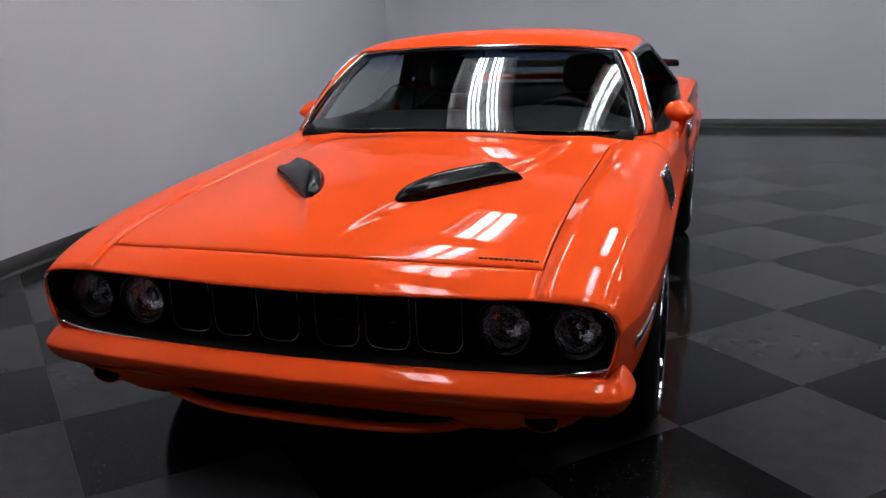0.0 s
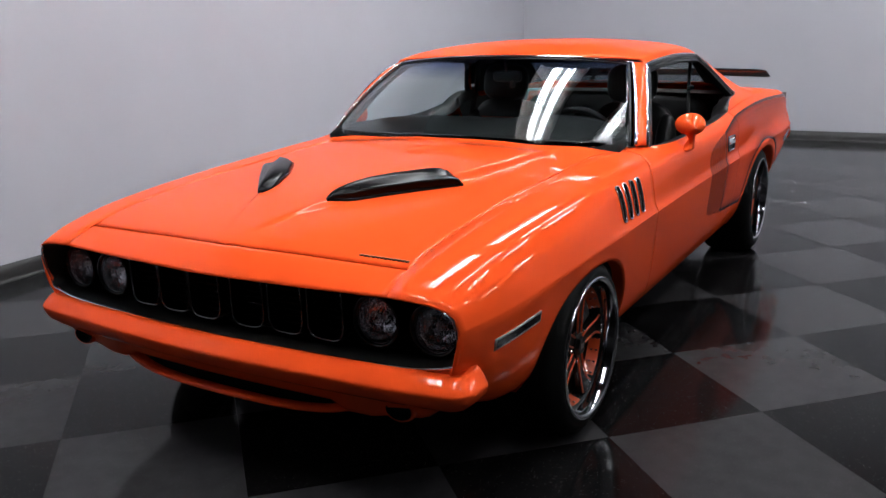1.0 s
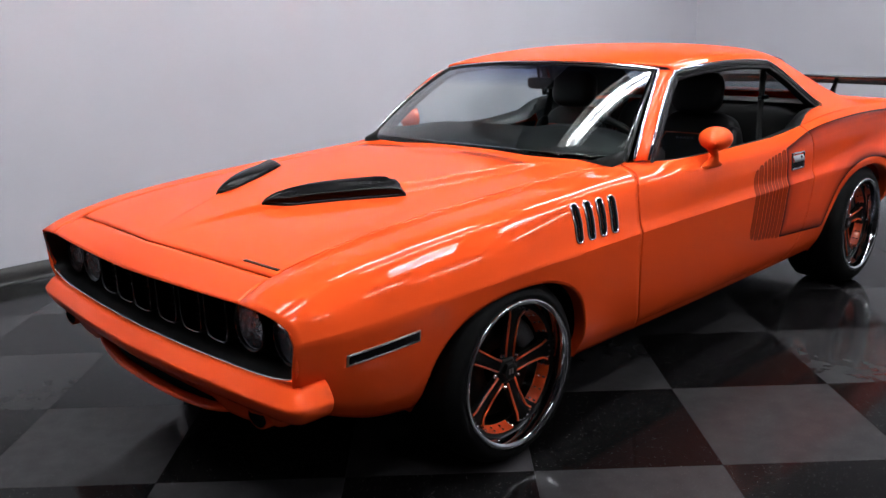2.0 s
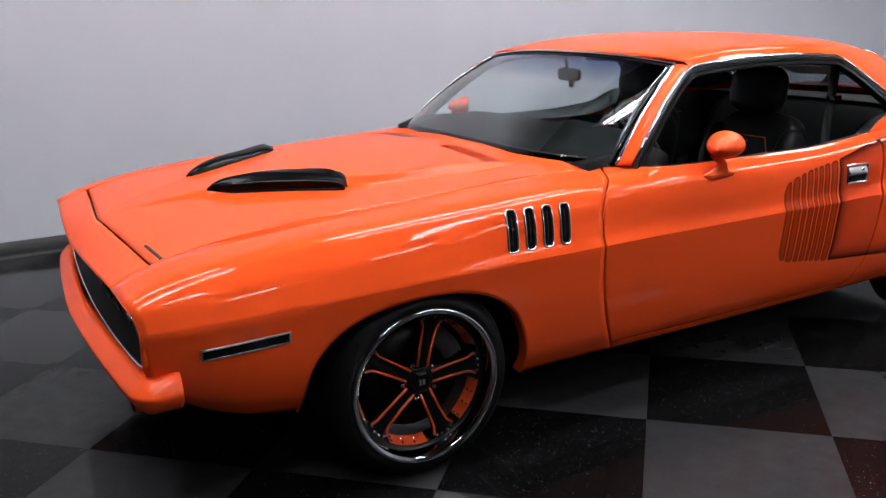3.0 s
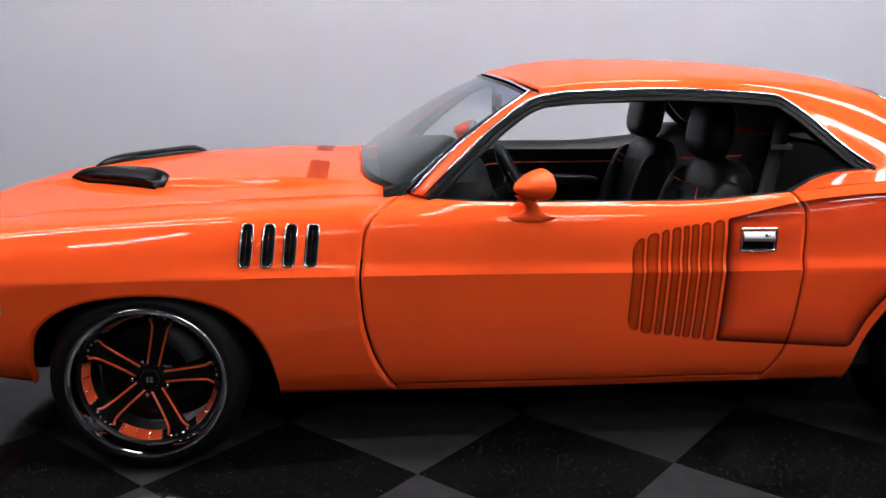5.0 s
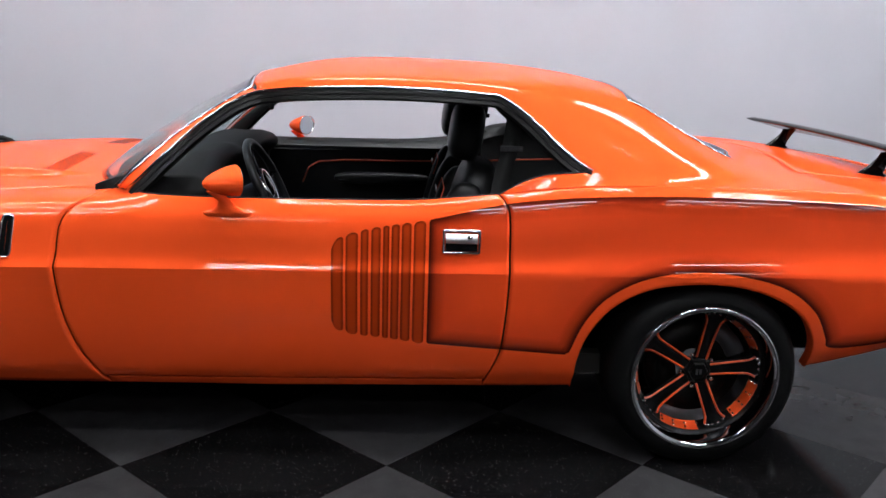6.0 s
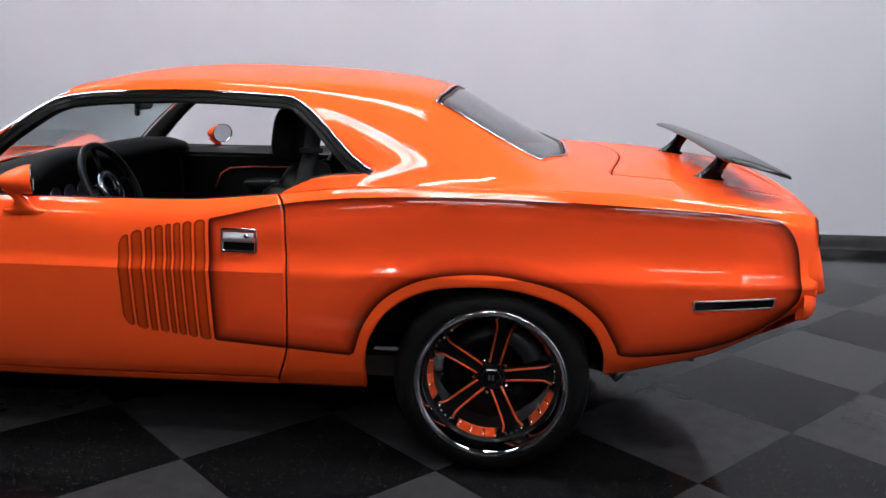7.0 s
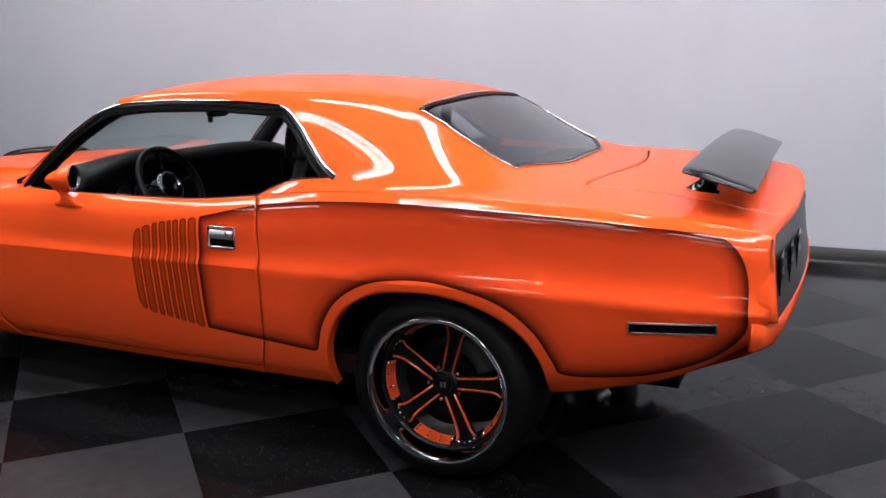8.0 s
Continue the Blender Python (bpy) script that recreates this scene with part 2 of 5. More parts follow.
room_thing("wall_west", box_bm(-0.15, 0, Y0 - 0.15, Y1 + 0.15, -0.1, ZC), wall_paint, "smooth pale grey painted showroom wall", "wall")
room_thing("wall_north", box_bm(0, X1, Y1, Y1 + 0.15, -0.1, ZC), wall_paint, "smooth pale grey painted showroom end wall", "wall")
# unseen east and south walls close the room, darkened as if unlit
room_thing("wall_east", box_bm(X1, X1 + 0.15, Y0 - 0.15, Y1 + 0.15, -0.1, ZC), unlit_wall, "unseen closing wall, dark in place of an unlit open room", "wall")
room_thing("wall_south", box_bm(0, X1, Y0 - 0.15, Y0, -0.1, ZC), unlit_wall, "unseen closing end wall, dark in place of an unlit open room", "wall")
room_thing("ceiling", box_bm(-0.15, X1 + 0.15, Y0 - 0.15, Y1 + 0.15, ZC, ZC + 0.1), ceiling_paint, "dark painted showroom ceiling", "ceiling")


def baseboard(name, a, b, inward):
    """A cove base: upright strip that curves out to the floor at its foot."""
    a, b, n = Vector((*a, 0)), Vector((*b, 0)), Vector((*inward, 0))
    prof = [(0.0, 0.104), (0.0035, 0.102), (0.004, 0.022), (0.007, 0.010), (0.013, 0.004), (0.018, 0.0005)]
    bm = grid_mesh([[p + n * d + Vector((0, 0, h)) for d, h in prof] for p in (a, b)], (*inward, 0.3))
    ob = link(name, bm, base_vinyl)
    ob.matrix_basis = ROOM
    return tagged(ob, "dark charcoal vinyl cove base along the wall", "baseboard", kind="structure")


baseboard("baseboard_west", (0, Y0), (0, Y1), (1, 0))
baseboard("baseboard_north", (0, Y1), (X1, Y1), (0, -1))
baseboard("baseboard_east", (X1, Y0), (X1, Y1), (-1, 0))
baseboard("baseboard_south", (0, Y0), (X1, Y0), (0, 1))


def fixture(x, y, h):
    """A hung high-bay light of half length h: white pan with side skirts over two banks of three tubes."""
    pan = box_bm(-0.34, 0.34, -h - 0.04, h + 0.04, ZL + 0.03, ZL + 0.07)
    # side skirts are unseen, added to cut light thrown low across the room
    for k in (-1, 1):
        box_bm(*sorted((k * 0.34, k * 0.352)), -h - 0.04, h + 0.04, ZL - 0.11, ZL + 0.07, pan)
        for ry in (0.3 - h, h - 0.3):
            box_bm(k * 0.2 - 0.006, k * 0.2 + 0.006, ry - 0.006, ry + 0.006, ZL + 0.07, ZC, pan)
    lamp = link("ceiling_light", pan, lamp_white, shade=False)
    lamp.matrix_basis = ROOM @ pose(x, y, 0)
    for bank in (-0.105, 0.105):
        for k in range(3):
            tx = bank - 0.05 + 0.05 * k
            part("tube", ring_bm([(-h, 0.0), (-h, 0.013), (h, 0.013), (h, 0.0)], 10, "y", (tx, 0, ZL)), tube_glow, lamp, "glowing white fluorescent tube")
    return tagged(lamp, "hung high-bay light with two banks of white tubes", "ceiling light", "ceiling lights")


for ly in (-3.4, 0.3, 3.5):
    fixture(2.05, ly, 1.2)
    fixture(4.05, ly, 1.2)
for ly in (-3.4, 0.5, 2.5, 4.5):
    fixture(6.0, ly, 0.6)
for ly in (0.5, 4.5):
    fixture(8.6, ly, 0.6)
for ly in (-1.97, 3.4):
    fixture(10.8, ly, 0.75)

import functools

# ---- the car: its surfaces ----
car = new("muscle_car")
car.location = (-0.017, -0.004, 0)
tagged(car, "glossy orange vintage muscle car with black scoops and rear wing", "car")

# side section, y from the nose (minus) to the tail: sill, crease, flank, shoulder, top edge
sill_z = pchip([-0.80, -0.65, -0.5, -0.38, 0.0, 0.4, 1.2, 1.7, 2.3, 2.7, 3.1, 3.24, 3.42, 3.55, 3.65, 3.72],
               [0.415, 0.352, 0.305, 0.29, 0.248, 0.238, 0.238, 0.244, 0.258, 0.29, 0.348, 0.38, 0.43, 0.49, 0.555, 0.585])
crease = [eased([-0.80, -0.65, -0.42, 0, 0.4, 0.75, 1.2, 1.7, 2.1, 2.35, 2.7, 3.1, 3.4, 3.6, 3.72], v) for v in (
    [0.860, 0.898, 0.920, 0.934, 0.934, 0.932, 0.932, 0.935, 0.942, 0.950, 0.962, 0.966, 0.962, 0.950, 0.930],
    [0.615, 0.622, 0.632, 0.645, 0.652, 0.655, 0.658, 0.66, 0.665, 0.668, 0.672, 0.68, 0.68, 0.68, 0.68])]
TOP_Y = [-0.80, -0.715, -0.5, -0.13, 0.24, 0.62, 0.70, 0.80, 0.87, 0.95, 1.1, 1.7, 2.05, 2.35, 2.7, 3.1, 3.4, 3.6, 3.72]
shoulder = [eased(TOP_Y, v) for v in (
    [0.834, 0.848, 0.863, 0.873, 0.878, 0.881, 0.884, 0.888, 0.892, 0.896, 0.902, 0.907, 0.915, 0.925, 0.930, 0.932, 0.925, 0.905, 0.88],
    [0.668, 0.698, 0.736, 0.771, 0.794, 0.814, 0.819, 0.824, 0.825, 0.824, 0.824, 0.830, 0.858, 0.890, 0.901, 0.898, 0.886, 0.865, 0.84])]
turn = [eased(TOP_Y, v) for v in (
    [0.793, 0.808, 0.829, 0.841, 0.845, 0.844, 0.840, 0.838, 0.848, 0.865, 0.877, 0.882, 0.890, 0.900, 0.905, 0.905, 0.898, 0.880, 0.862],
    [0.687, 0.725, 0.766, 0.801, 0.824, 0.846, 0.850, 0.857, 0.860, 0.861, 0.856, 0.862, 0.890, 0.922, 0.930, 0.925, 0.911, 0.889, 0.866])]
edge = [eased(TOP_Y, v) for v in (
    [0.655, 0.655, 0.655, 0.655, 0.660, 0.665, 0.680, 0.730, 0.800, 0.848, 0.860, 0.864, 0.872, 0.884, 0.886, 0.884, 0.872, 0.857, 0.845],
    [0.696, 0.742, 0.785, 0.820, 0.842, 0.862, 0.867, 0.874, 0.878, 0.876, 0.873, 0.877, 0.907, 0.938, 0.946, 0.940, 0.925, 0.903, 0.885])]


@functools.lru_cache(maxsize=None)
def side(y, s):
    """x and z of the body's side at y: s from 0 (sill) over 0.45 (crease) to 1 (top edge)."""
    c = np.array([crease[0](y), crease[1](y)])
    if s <= 0.45:
        zb = sill_z(y)
        h = c[1] - zb
        return crom([(c[0] - 0.108, zb - 0.004), (c[0] - 0.058, zb + 0.19 * h), (c[0] - 0.022, zb + 0.54 * h), c], s / 0.45)
    sh = np.array([shoulder[0](y), shoulder[1](y)])
    # the panel flares out to the crease
    q = (s - 0.45) / 0.55
    q = 1.2 * q if q < 0.5 else 0.6 + 0.8 * (q - 0.5)
    h, hip, nose = sh[1] - c[1], smooth(2.15, 2.65, y), smooth(0.35, -0.1, y)
    low = 0.2 + 0.08 * hip
    return crom_even([c, c * (1 - low) + sh * low - (h * (0.034 + 0.035 * hip - 0.06 * nose), 0), c * 0.30 + sh * 0.70 + (h * (0.02 - 0.045 * hip + 0.06 * nose), 0), sh, (turn[0](y), turn[1](y)), (edge[0](y), edge[1](y))], q)


def side_point(y, s, sgn=1):
    x, z = side(y, s)
    # the nose sweeps forward towards the middle
    sweep = -0.03 * smooth(0.5, 1.0, s) * smooth(-0.6, -0.8, y) + 0.03 * smooth(0.35, 0.05, s) * smooth(-0.6, -0.8, y)
    return (sgn * x, y + sweep, z)


@functools.lru_cache(maxsize=None)
def s_at(y, z):
    """The s at which the side at y has the height z, below the shoulder."""
    lo, hi = 0.0, 0.85
    for _ in range(28):
        mid = (lo + hi) / 2
        lo, hi = (mid, hi) if side(y, mid)[1] < z else (lo, mid)
    return (lo + hi) / 2


ARCH_FRONT = [(-0.378, 0.28), (-0.362, 0.40), (-0.325, 0.485), (-0.25, 0.55), (-0.14, 0.588), (0.0, 0.602), (0.13, 0.592), (0.245, 0.553), (0.325, 0.485), (0.375, 0.39), (0.398, 0.30), (0.402, 0.233)]
ARCH_REAR = [(2.318, 0.253), (2.324, 0.38), (2.355, 0.478), (2.42, 0.567), (2.53, 0.63), (2.67, 0.653), (2.81, 0.647), (2.94, 0.61), (3.04, 0.543), (3.093, 0.455), (3.108, 0.346)]


def curve_of(pts, n):
    return [crom(pts, k / n) for k in range(n + 1)]


arch_f, arch_r = curve_of(ARCH_FRONT, 44), curve_of(ARCH_REAR, 48)


CREASE = 0.45


def creased(bm):
    """Marks the edges along the flank's crease as sharp."""
    for e in bm.edges:
        e.smooth = not all(0.3 < v.co.y < 2.1 and abs(v.co.z - crease[1](v.co.y)) < 1e-4 for v in e.verts)
    return bm


def column_panel(ys, bottoms, sgn, rows=26, top=1.0, left=None, right=None):
    """A panel in upright columns at ys, feet at s = bottoms; seams left and right bend its end columns."""
    out = []
    y0, y1 = ys[0], ys[-1]
    for y, b in zip(ys, bottoms):
        col = []
        for j in range(rows + 1):
            # one row lies on the crease
            k = rows // 2
            s = b + (CREASE - b) * j / k if j <= k else CREASE + (top - CREASE) * (j - k) / (rows - k)
            yy = y
            if left:
                yy += (left(s) - y0) * smooth(1, 0, (y - y0) / 0.16)
            if right:
                yy += (right(s) - y1) * smooth(0, 1, (y - y1 + 0.16) / 0.16)
            col.append(side_point(yy, s, sgn))
        out.append(col)
    return out


# seams of the door in y over s
door_front = pchip([0, 0.12, 0.25, 0.36, 0.45, 0.62, 0.78, 0.9, 1.0], [0.79, 0.75, 0.70, 0.672, 0.664, 0.675, 0.715, 0.76, 0.80])
door_rear = pchip([0, 0.1, 0.25, 0.45, 0.7, 0.85, 1.0], [2.015, 2.035, 2.072, 2.084, 2.078, 2.062, 2.045])


def ys_between(a, b, step):
    n = max(1, round((b - a) / step))
    return [a + (b - a) * k / n for k in range(n + 1)]


def front_fender(sgn):
    ys = ys_between(-0.80, arch_f[0][0], 0.025)[:-1] + [p[0] for p in arch_f] + ys_between(arch_f[-1][0], 0.664 - 0.002, 0.02)[1:]
    bots = [s_at(p[0], p[1]) for p in arch_f]
    lows = [0.0] * (len(ys_between(-0.80, arch_f[0][0], 0.025)) - 1) + bots + [0.0] * (len(ys_between(arch_f[-1][0], 0.662, 0.02)) - 1)
    rows = column_panel(ys, lows, sgn, 30, right=lambda s: door_front(s) - 0.003)
    ob = part("front_fender", creased(grid_mesh(rows, (sgn, 0, 0.2))), paint, car)
    return thick(ob, 0.006)


def door(sgn):
    rows = []
    n = 130
    for k in range(n + 1):
        t = k / n
        rows.append([side_point((door_front(s) + 0.003) * (1 - t) + (door_rear(s) - 0.003) * t, s, sgn) for s in span(0.062, CREASE, 22) + span(CREASE, 1.0, 34)[1:]])
    ob = part("door", creased(grid_mesh(rows, (sgn, 0, 0.2))), graphic_paint if sgn > 0 else paint, car)
    return thick(ob, 0.006)


def rocker(sgn):
    """The sill below the door, from the front arch to the quarter panel."""
    rows = [[side_point(y, s, sgn) for s in span(0.0, 0.056, 6)] for y in ys_between(door_front(0.03) + 0.001, door_rear(0.03) - 0.001, 0.04)]
    return thick(part("rocker_panel", grid_mesh(rows, (sgn, 0, 0.2)), paint, car), 0.006)


def quarter(sgn):
    first = ys_between(2.086, arch_r[0][0], 0.012)[:-1]
    last = ys_between(arch_r[-1][0], 3.72, 0.012)[1:]
    ys = first + [p[0] for p in arch_r] + last
    lows = [0.0] * len(first) + [s_at(p[0], p[1]) for p in arch_r] + [0.0] * len(last)
    rows = column_panel(ys, lows, sgn, 48, left=lambda s: door_rear(s) + 0.003)
    ob = part("quarter_panel", creased(grid_mesh(rows, (sgn, 0, 0.2))), graphic_paint if sgn > 0 else paint, car)
    return thick(ob, 0.006)


def arch_lip(sgn, arch, out):
    """The rolled lip of a wheel arch: a narrow flange that turns inwards."""
    rows = []
    for p in arch:
        y, z = p
        x = side(y, s_at(y, z))[0]
        rows.append([(sgn * (x + out), y, z), (sgn * (x + out - 0.002), y, z - 0.006), (sgn * (x - 0.012), y, z - 0.008), (sgn * (x - 0.05), y, z - 0.004)])
    return rows


# greenhouse, roof and tail deck: from the belt over the rail to the middle
UP_Y = [1.20, 1.40, 1.70, 2.05, 2.348, 2.517, 2.70, 2.873, 3.0, 3.2, 3.5, 3.72, 3.82]
UP = [
    [(0.862, 0.872), (0.76, 1.04), (0.665, 1.185), (0.595, 1.213), (0.33, 1.232), (0, 1.238)],
    [(0.862, 0.872), (0.775, 1.05), (0.683, 1.210), (0.60, 1.252), (0.33, 1.282), (0, 1.29)],
    [(0.864, 0.877), (0.78, 1.055), (0.690, 1.220), (0.60, 1.264), (0.33, 1.296), (0, 1.304)],
    [(0.872, 0.907), (0.79, 1.055), (0.685, 1.205), (0.585, 1.254), (0.33, 1.287), (0, 1.296)],
    [(0.884, 0.938), (0.836, 0.982), (0.718, 1.117), (0.560, 1.229), (0.33, 1.259), (0, 1.268)],
    [(0.886, 0.944), (0.825, 0.978), (0.728, 1.071), (0.538, 1.190), (0.33, 1.222), (0, 1.235)],
    [(0.886, 0.946), (0.836, 0.961), (0.752, 1.016), (0.553, 1.093), (0.33, 1.122), (0, 1.136)],
    [(0.885, 0.945), (0.818, 0.955), (0.727, 0.979), (0.567, 1.005), (0.33, 1.030), (0, 1.042)],
    [(0.885, 0.943), (0.793, 0.953), (0.693, 0.960), (0.578, 0.967), (0.33, 0.981), (0, 0.988)],
    [(0.882, 0.936), (0.792, 0.946), (0.692, 0.951), (0.580, 0.956), (0.33, 0.967), (0, 0.972)],
    [(0.866, 0.915), (0.785, 0.923), (0.690, 0.927), (0.580, 0.931), (0.33, 0.939), (0, 0.943)],
    [(0.845, 0.885), (0.770, 0.890), (0.685, 0.893), (0.580, 0.896), (0.33, 0.902), (0, 0.905)],
    [(0.825, 0.866), (0.755, 0.871), (0.675, 0.874), (0.572, 0.877), (0.33, 0.883), (0, 0.886)],
]
up_fn = [[eased(UP_Y, [UP[i][k][a] for i in range(len(UP_Y))]) for a in (0, 1)] for k in range(6)]


@functools.lru_cache(maxsize=None)
def upper(y, s):
    return crom([(up_fn[k][0](y), up_fn[k][1](y)) for k in range(6)], s, mirror=True)


def upper_point(y, s, sgn=1):
    x, z = upper(y, s)
    return (sgn * x, y, z)


def roof_front(s):
    """y of the windshield's head over s (rail 0.4 to the middle 1)."""
    return 1.255 - 0.075 * smooth(0.4, 1.0, s)


def glass_top(s):
    return 2.517 + 0.012 * smooth(0.6, 0.85, s)


def glass_foot(s):
    return 2.885 + 0.10 * smooth(0.6, 0.9, s)


def span(a, b, n):
    return [a + (b - a) * k / n for k in range(n + 1)]


def half_to_full(rows_half):
    """Rows that run from the side to the middle, completed to the other side."""
    return [row + [(-p[0], p[1], p[2]) for p in reversed(row[:-1])] for row in rows_half]


def roof():
    """Roof skin with the two sail panels and the deck's fixed rim, round the openings."""
    bm = bmesh.new()

    def patch(rows):
        g = grid_mesh(rows, (0, 0, 1))
        me = bpy.data.meshes.new("patch")
        g.to_mesh(me)
        bm.from_mesh(me)
        bpy.data.meshes.remove(me)
        g.free()

    s_mid = span(0.6, 1.0, 16)
    # stations along the rail that all patches share
    y6 = span(roof_front(0.6), 2.05, 30) + span(2.05, 2.348, 14)[1:] + span(2.348, glass_top(0.6), 10)[1:]
    long = deck_end(0.6) - 2.348
    ts = span(0, (glass_top(0.6) - 2.348) / long, 10)
    ts += span(ts[-1], (glass_foot(0.6) - 2.348) / long, 20)[1:]
    ts += span(ts[-1], (trunk_front(0.6) - 2.348) / long, 10)[1:]
    ts += span(ts[-1], 1, 26)[1:]
    # middle of the roof
    cols = [(y - roof_front(0.6)) / (glass_top(0.6) - roof_front(0.6)) for y in y6]
    patch(half_to_full([[upper_point(roof_front(s) * (1 - t) + glass_top(s) * t, s) for s in s_mid] for t in cols]))
    # deck between the rear window and the trunk's seam
    patch(half_to_full([[upper_point(glass_foot(s) * (1 - t) + trunk_front(s) * t, s) for s in s_mid] for t in span(0, 1, 10)]))
    for sgn in (1, -1):
        # rail to the side of the roof
        patch([[upper_point(roof_front(s) * (1 - t) + 2.05 * t, s, sgn) for s in span(0.4, 0.6, 16)] for t in span(0, 1, 30)])
        # over the slanting rear edge of the side window
        patch([[upper_point(y, s, sgn) for s in span(0.4 - 0.2 * (y - 2.05) / 0.298, 0.6, 16)] for y in span(2.05, 2.348, 14)])
        # the belt below it
        patch([[upper_point(y, s, sgn) for s in span(0, 0.2 * (y - 2.05) / 0.298, 6)] for y in span(2.05, 2.348, 14)])
        # sail panel down to the deck
        patch([[upper_point(2.348 * (1 - t) + deck_end(s) * t, s, sgn) for s in span(0, 0.2, 6) + span(0.2, 0.6, 16)[1:]] for t in ts])
    bmesh.ops.remove_doubles(bm, verts=bm.verts, dist=0.0008)
    inner = [v for v in bm.verts if not v.is_boundary]
    for _ in range(30):
        bmesh.ops.smooth_vert(bm, verts=inner, factor=0.5, use_axis_x=True, use_axis_y=True, use_axis_z=True)
    bmesh.ops.recalc_face_normals(bm, faces=bm.faces)
    if sum(f.normal.z for f in bm.faces) < 0:
        bmesh.ops.reverse_faces(bm, faces=bm.faces)
    return thick(part("roof", bm, paint, car), 0.006)


def trunk_front(s):
    return 3.12 + 0.075 * smooth(0.6, 1.0, s)


def tail_bow(x):
    """How far the tail's middle stands behind its corners."""
    return 0.06 * (1 - min(abs(x) / 0.87, 1.0) ** 2)


def deck_end(s):
    return 3.705 + tail_bow(upper(3.7, s)[0])


def trunk_lid():
    rows = half_to_full([[upper_point((trunk_front(s) + 0.007) * (1 - t) + deck_end(s) * t, s) for s in span(0.606, 1.0, 18)] for t in span(0, 1, 24)])
    return thick(part("trunk_lid", grid_mesh(rows, (0, 0, 1)), paint, car, "orange trunk lid, closed"), 0.006)


# hood
def hood_front(x):
    return -0.765 + 0.052 * abs(x) / 0.655


def hood_rear(x):
    return 0.66 + 0.13 * (abs(x) / 0.66) ** 2


hood_crown = eased([-0.9, -0.77, -0.70, -0.4, 0.1, 0.8], [0.05, 0.042, 0.032, 0.030, 0.036, 0.038])
hood_half = eased([-0.76, -0.35, 0.05, 0.45, 0.8], [0.02, 0.20, 0.43, 0.50, 0.52])


def hood_z(x, y):
    """Height of the hood's skin: crown, and the raised middle that widens to the rear."""
    e = edge[1](y)
    w = edge[0](y)
    crown = hood_crown(y)
    z = e + crown * (1 - (min(abs(x) / w, 1.0)) ** (1.2 + 0.8 * smooth(-0.72, -0.25, y)))
    half = hood_half(y)
    rise = 0.026 * smooth(-0.76, -0.2, y) * smooth(0.72, 0.35, y)
    return z + rise * smooth(half + 0.012, half - 0.022, abs(x))


def hood():
    rows = []
    for k in range(161):
        x = -1 + 2 * k / 160
        row = []
        for t in span(0, 1, 90):
            xe = edge[0](-0.7 + 1.52 * t) - 0.0045
            y = hood_front(x * xe) * (1 - t) + hood_rear(x * xe) * t
            row.append((x * xe, y, hood_z(x * xe, y)))
        rows.append(row)
    return thick(part("hood", grid_mesh(rows, (0, 0, 1)), paint, car, "orange hood with a raised middle"), 0.006)


def header_edge(x):
    """The grille opening's upper lip."""
    a = abs(x) / 0.655
    return (x, -0.862 + 0.032 * a ** 1.6, 0.685 + 0.010 * a)


def header():
    rows = []
    for k in range(61):
        x = -0.655 + 1.31 * k / 60
        y1 = hood_front(x) - 0.006
        p1 = np.array((x, y1, hood_z(x, y1)))
        p0 = np.array(header_edge(x))
        q = np.array((x, (p0[1] + y1) / 2 - 0.012, (p0[2] + p1[2]) / 2 + 0.008))
        rows.append([tuple((1 - t) ** 2 * p0 + 2 * t * (1 - t) * q + t * t * p1) for t in span(0, 1, 10)])
    return thick(part("header_panel", grid_mesh(rows, (0, -1, 1)), paint, car), 0.006)
# copy of the chrome, darkened for the dim surroundings that the rails mirror
rail_chrome_dim = material("rail_chrome_dim", (0.55, 0.56, 0.58), 0.06, 1.0)
silver_bright = material("brushed_handle", (0.75, 0.76, 0.78), 0.35, 1.0)
# body orange darkened for the shade inside the hood's louvre slots
louvre_dark = material("louvre_shade_orange", (0.16, 0.016, 0.004), 0.6, Specular_IOR_Level=0.05)
badge_dark = material("badge_metal", (0.08, 0.05, 0.04), 0.3, 1.0)


# airbrushed darker panel on the flanks: signed distance to its border is kept with the mesh
GRAPHIC = curve_of([(1.828, 0.827), (2.05, 0.877), (2.25, 0.903), (2.45, 0.915), (2.70, 0.920), (3.02, 0.914), (3.37, 0.899), (3.54, 0.888), (3.612, 0.866), (3.655, 0.80), (3.668, 0.70), (3.662, 0.62),
                    (3.58, 0.53), (3.42, 0.462), (3.25, 0.432), (3.15, 0.432), (3.128, 0.47), (3.07, 0.565), (2.96, 0.642), (2.81, 0.68), (2.67, 0.686), (2.52, 0.662), (2.40, 0.594), (2.33, 0.50), (2.295, 0.40), (2.28, 0.388), (2.08, 0.400), (1.828, 0.417)], 140)
g_a = np.array(GRAPHIC)
g_b = np.roll(g_a, -1, axis=0)


@functools.lru_cache(maxsize=None)
def border_distance(y, z):
    p = np.array((y, z))
    ab = g_b - g_a
    t = np.clip(((p - g_a) * ab).sum(1) / ((ab ** 2).sum(1) + 1e-12), 0, 1)
    d = np.sqrt((((g_a + ab * t[:, None]) - p) ** 2).sum(1)).min()
    cross = ((g_a[:, 1] > z) != (g_b[:, 1] > z)) & (y < (g_b[:, 0] - g_a[:, 0]) * (z - g_a[:, 1]) / (g_b[:, 1] - g_a[:, 1] + 1e-12) + g_a[:, 0])
    return d if cross.sum() % 2 else -d


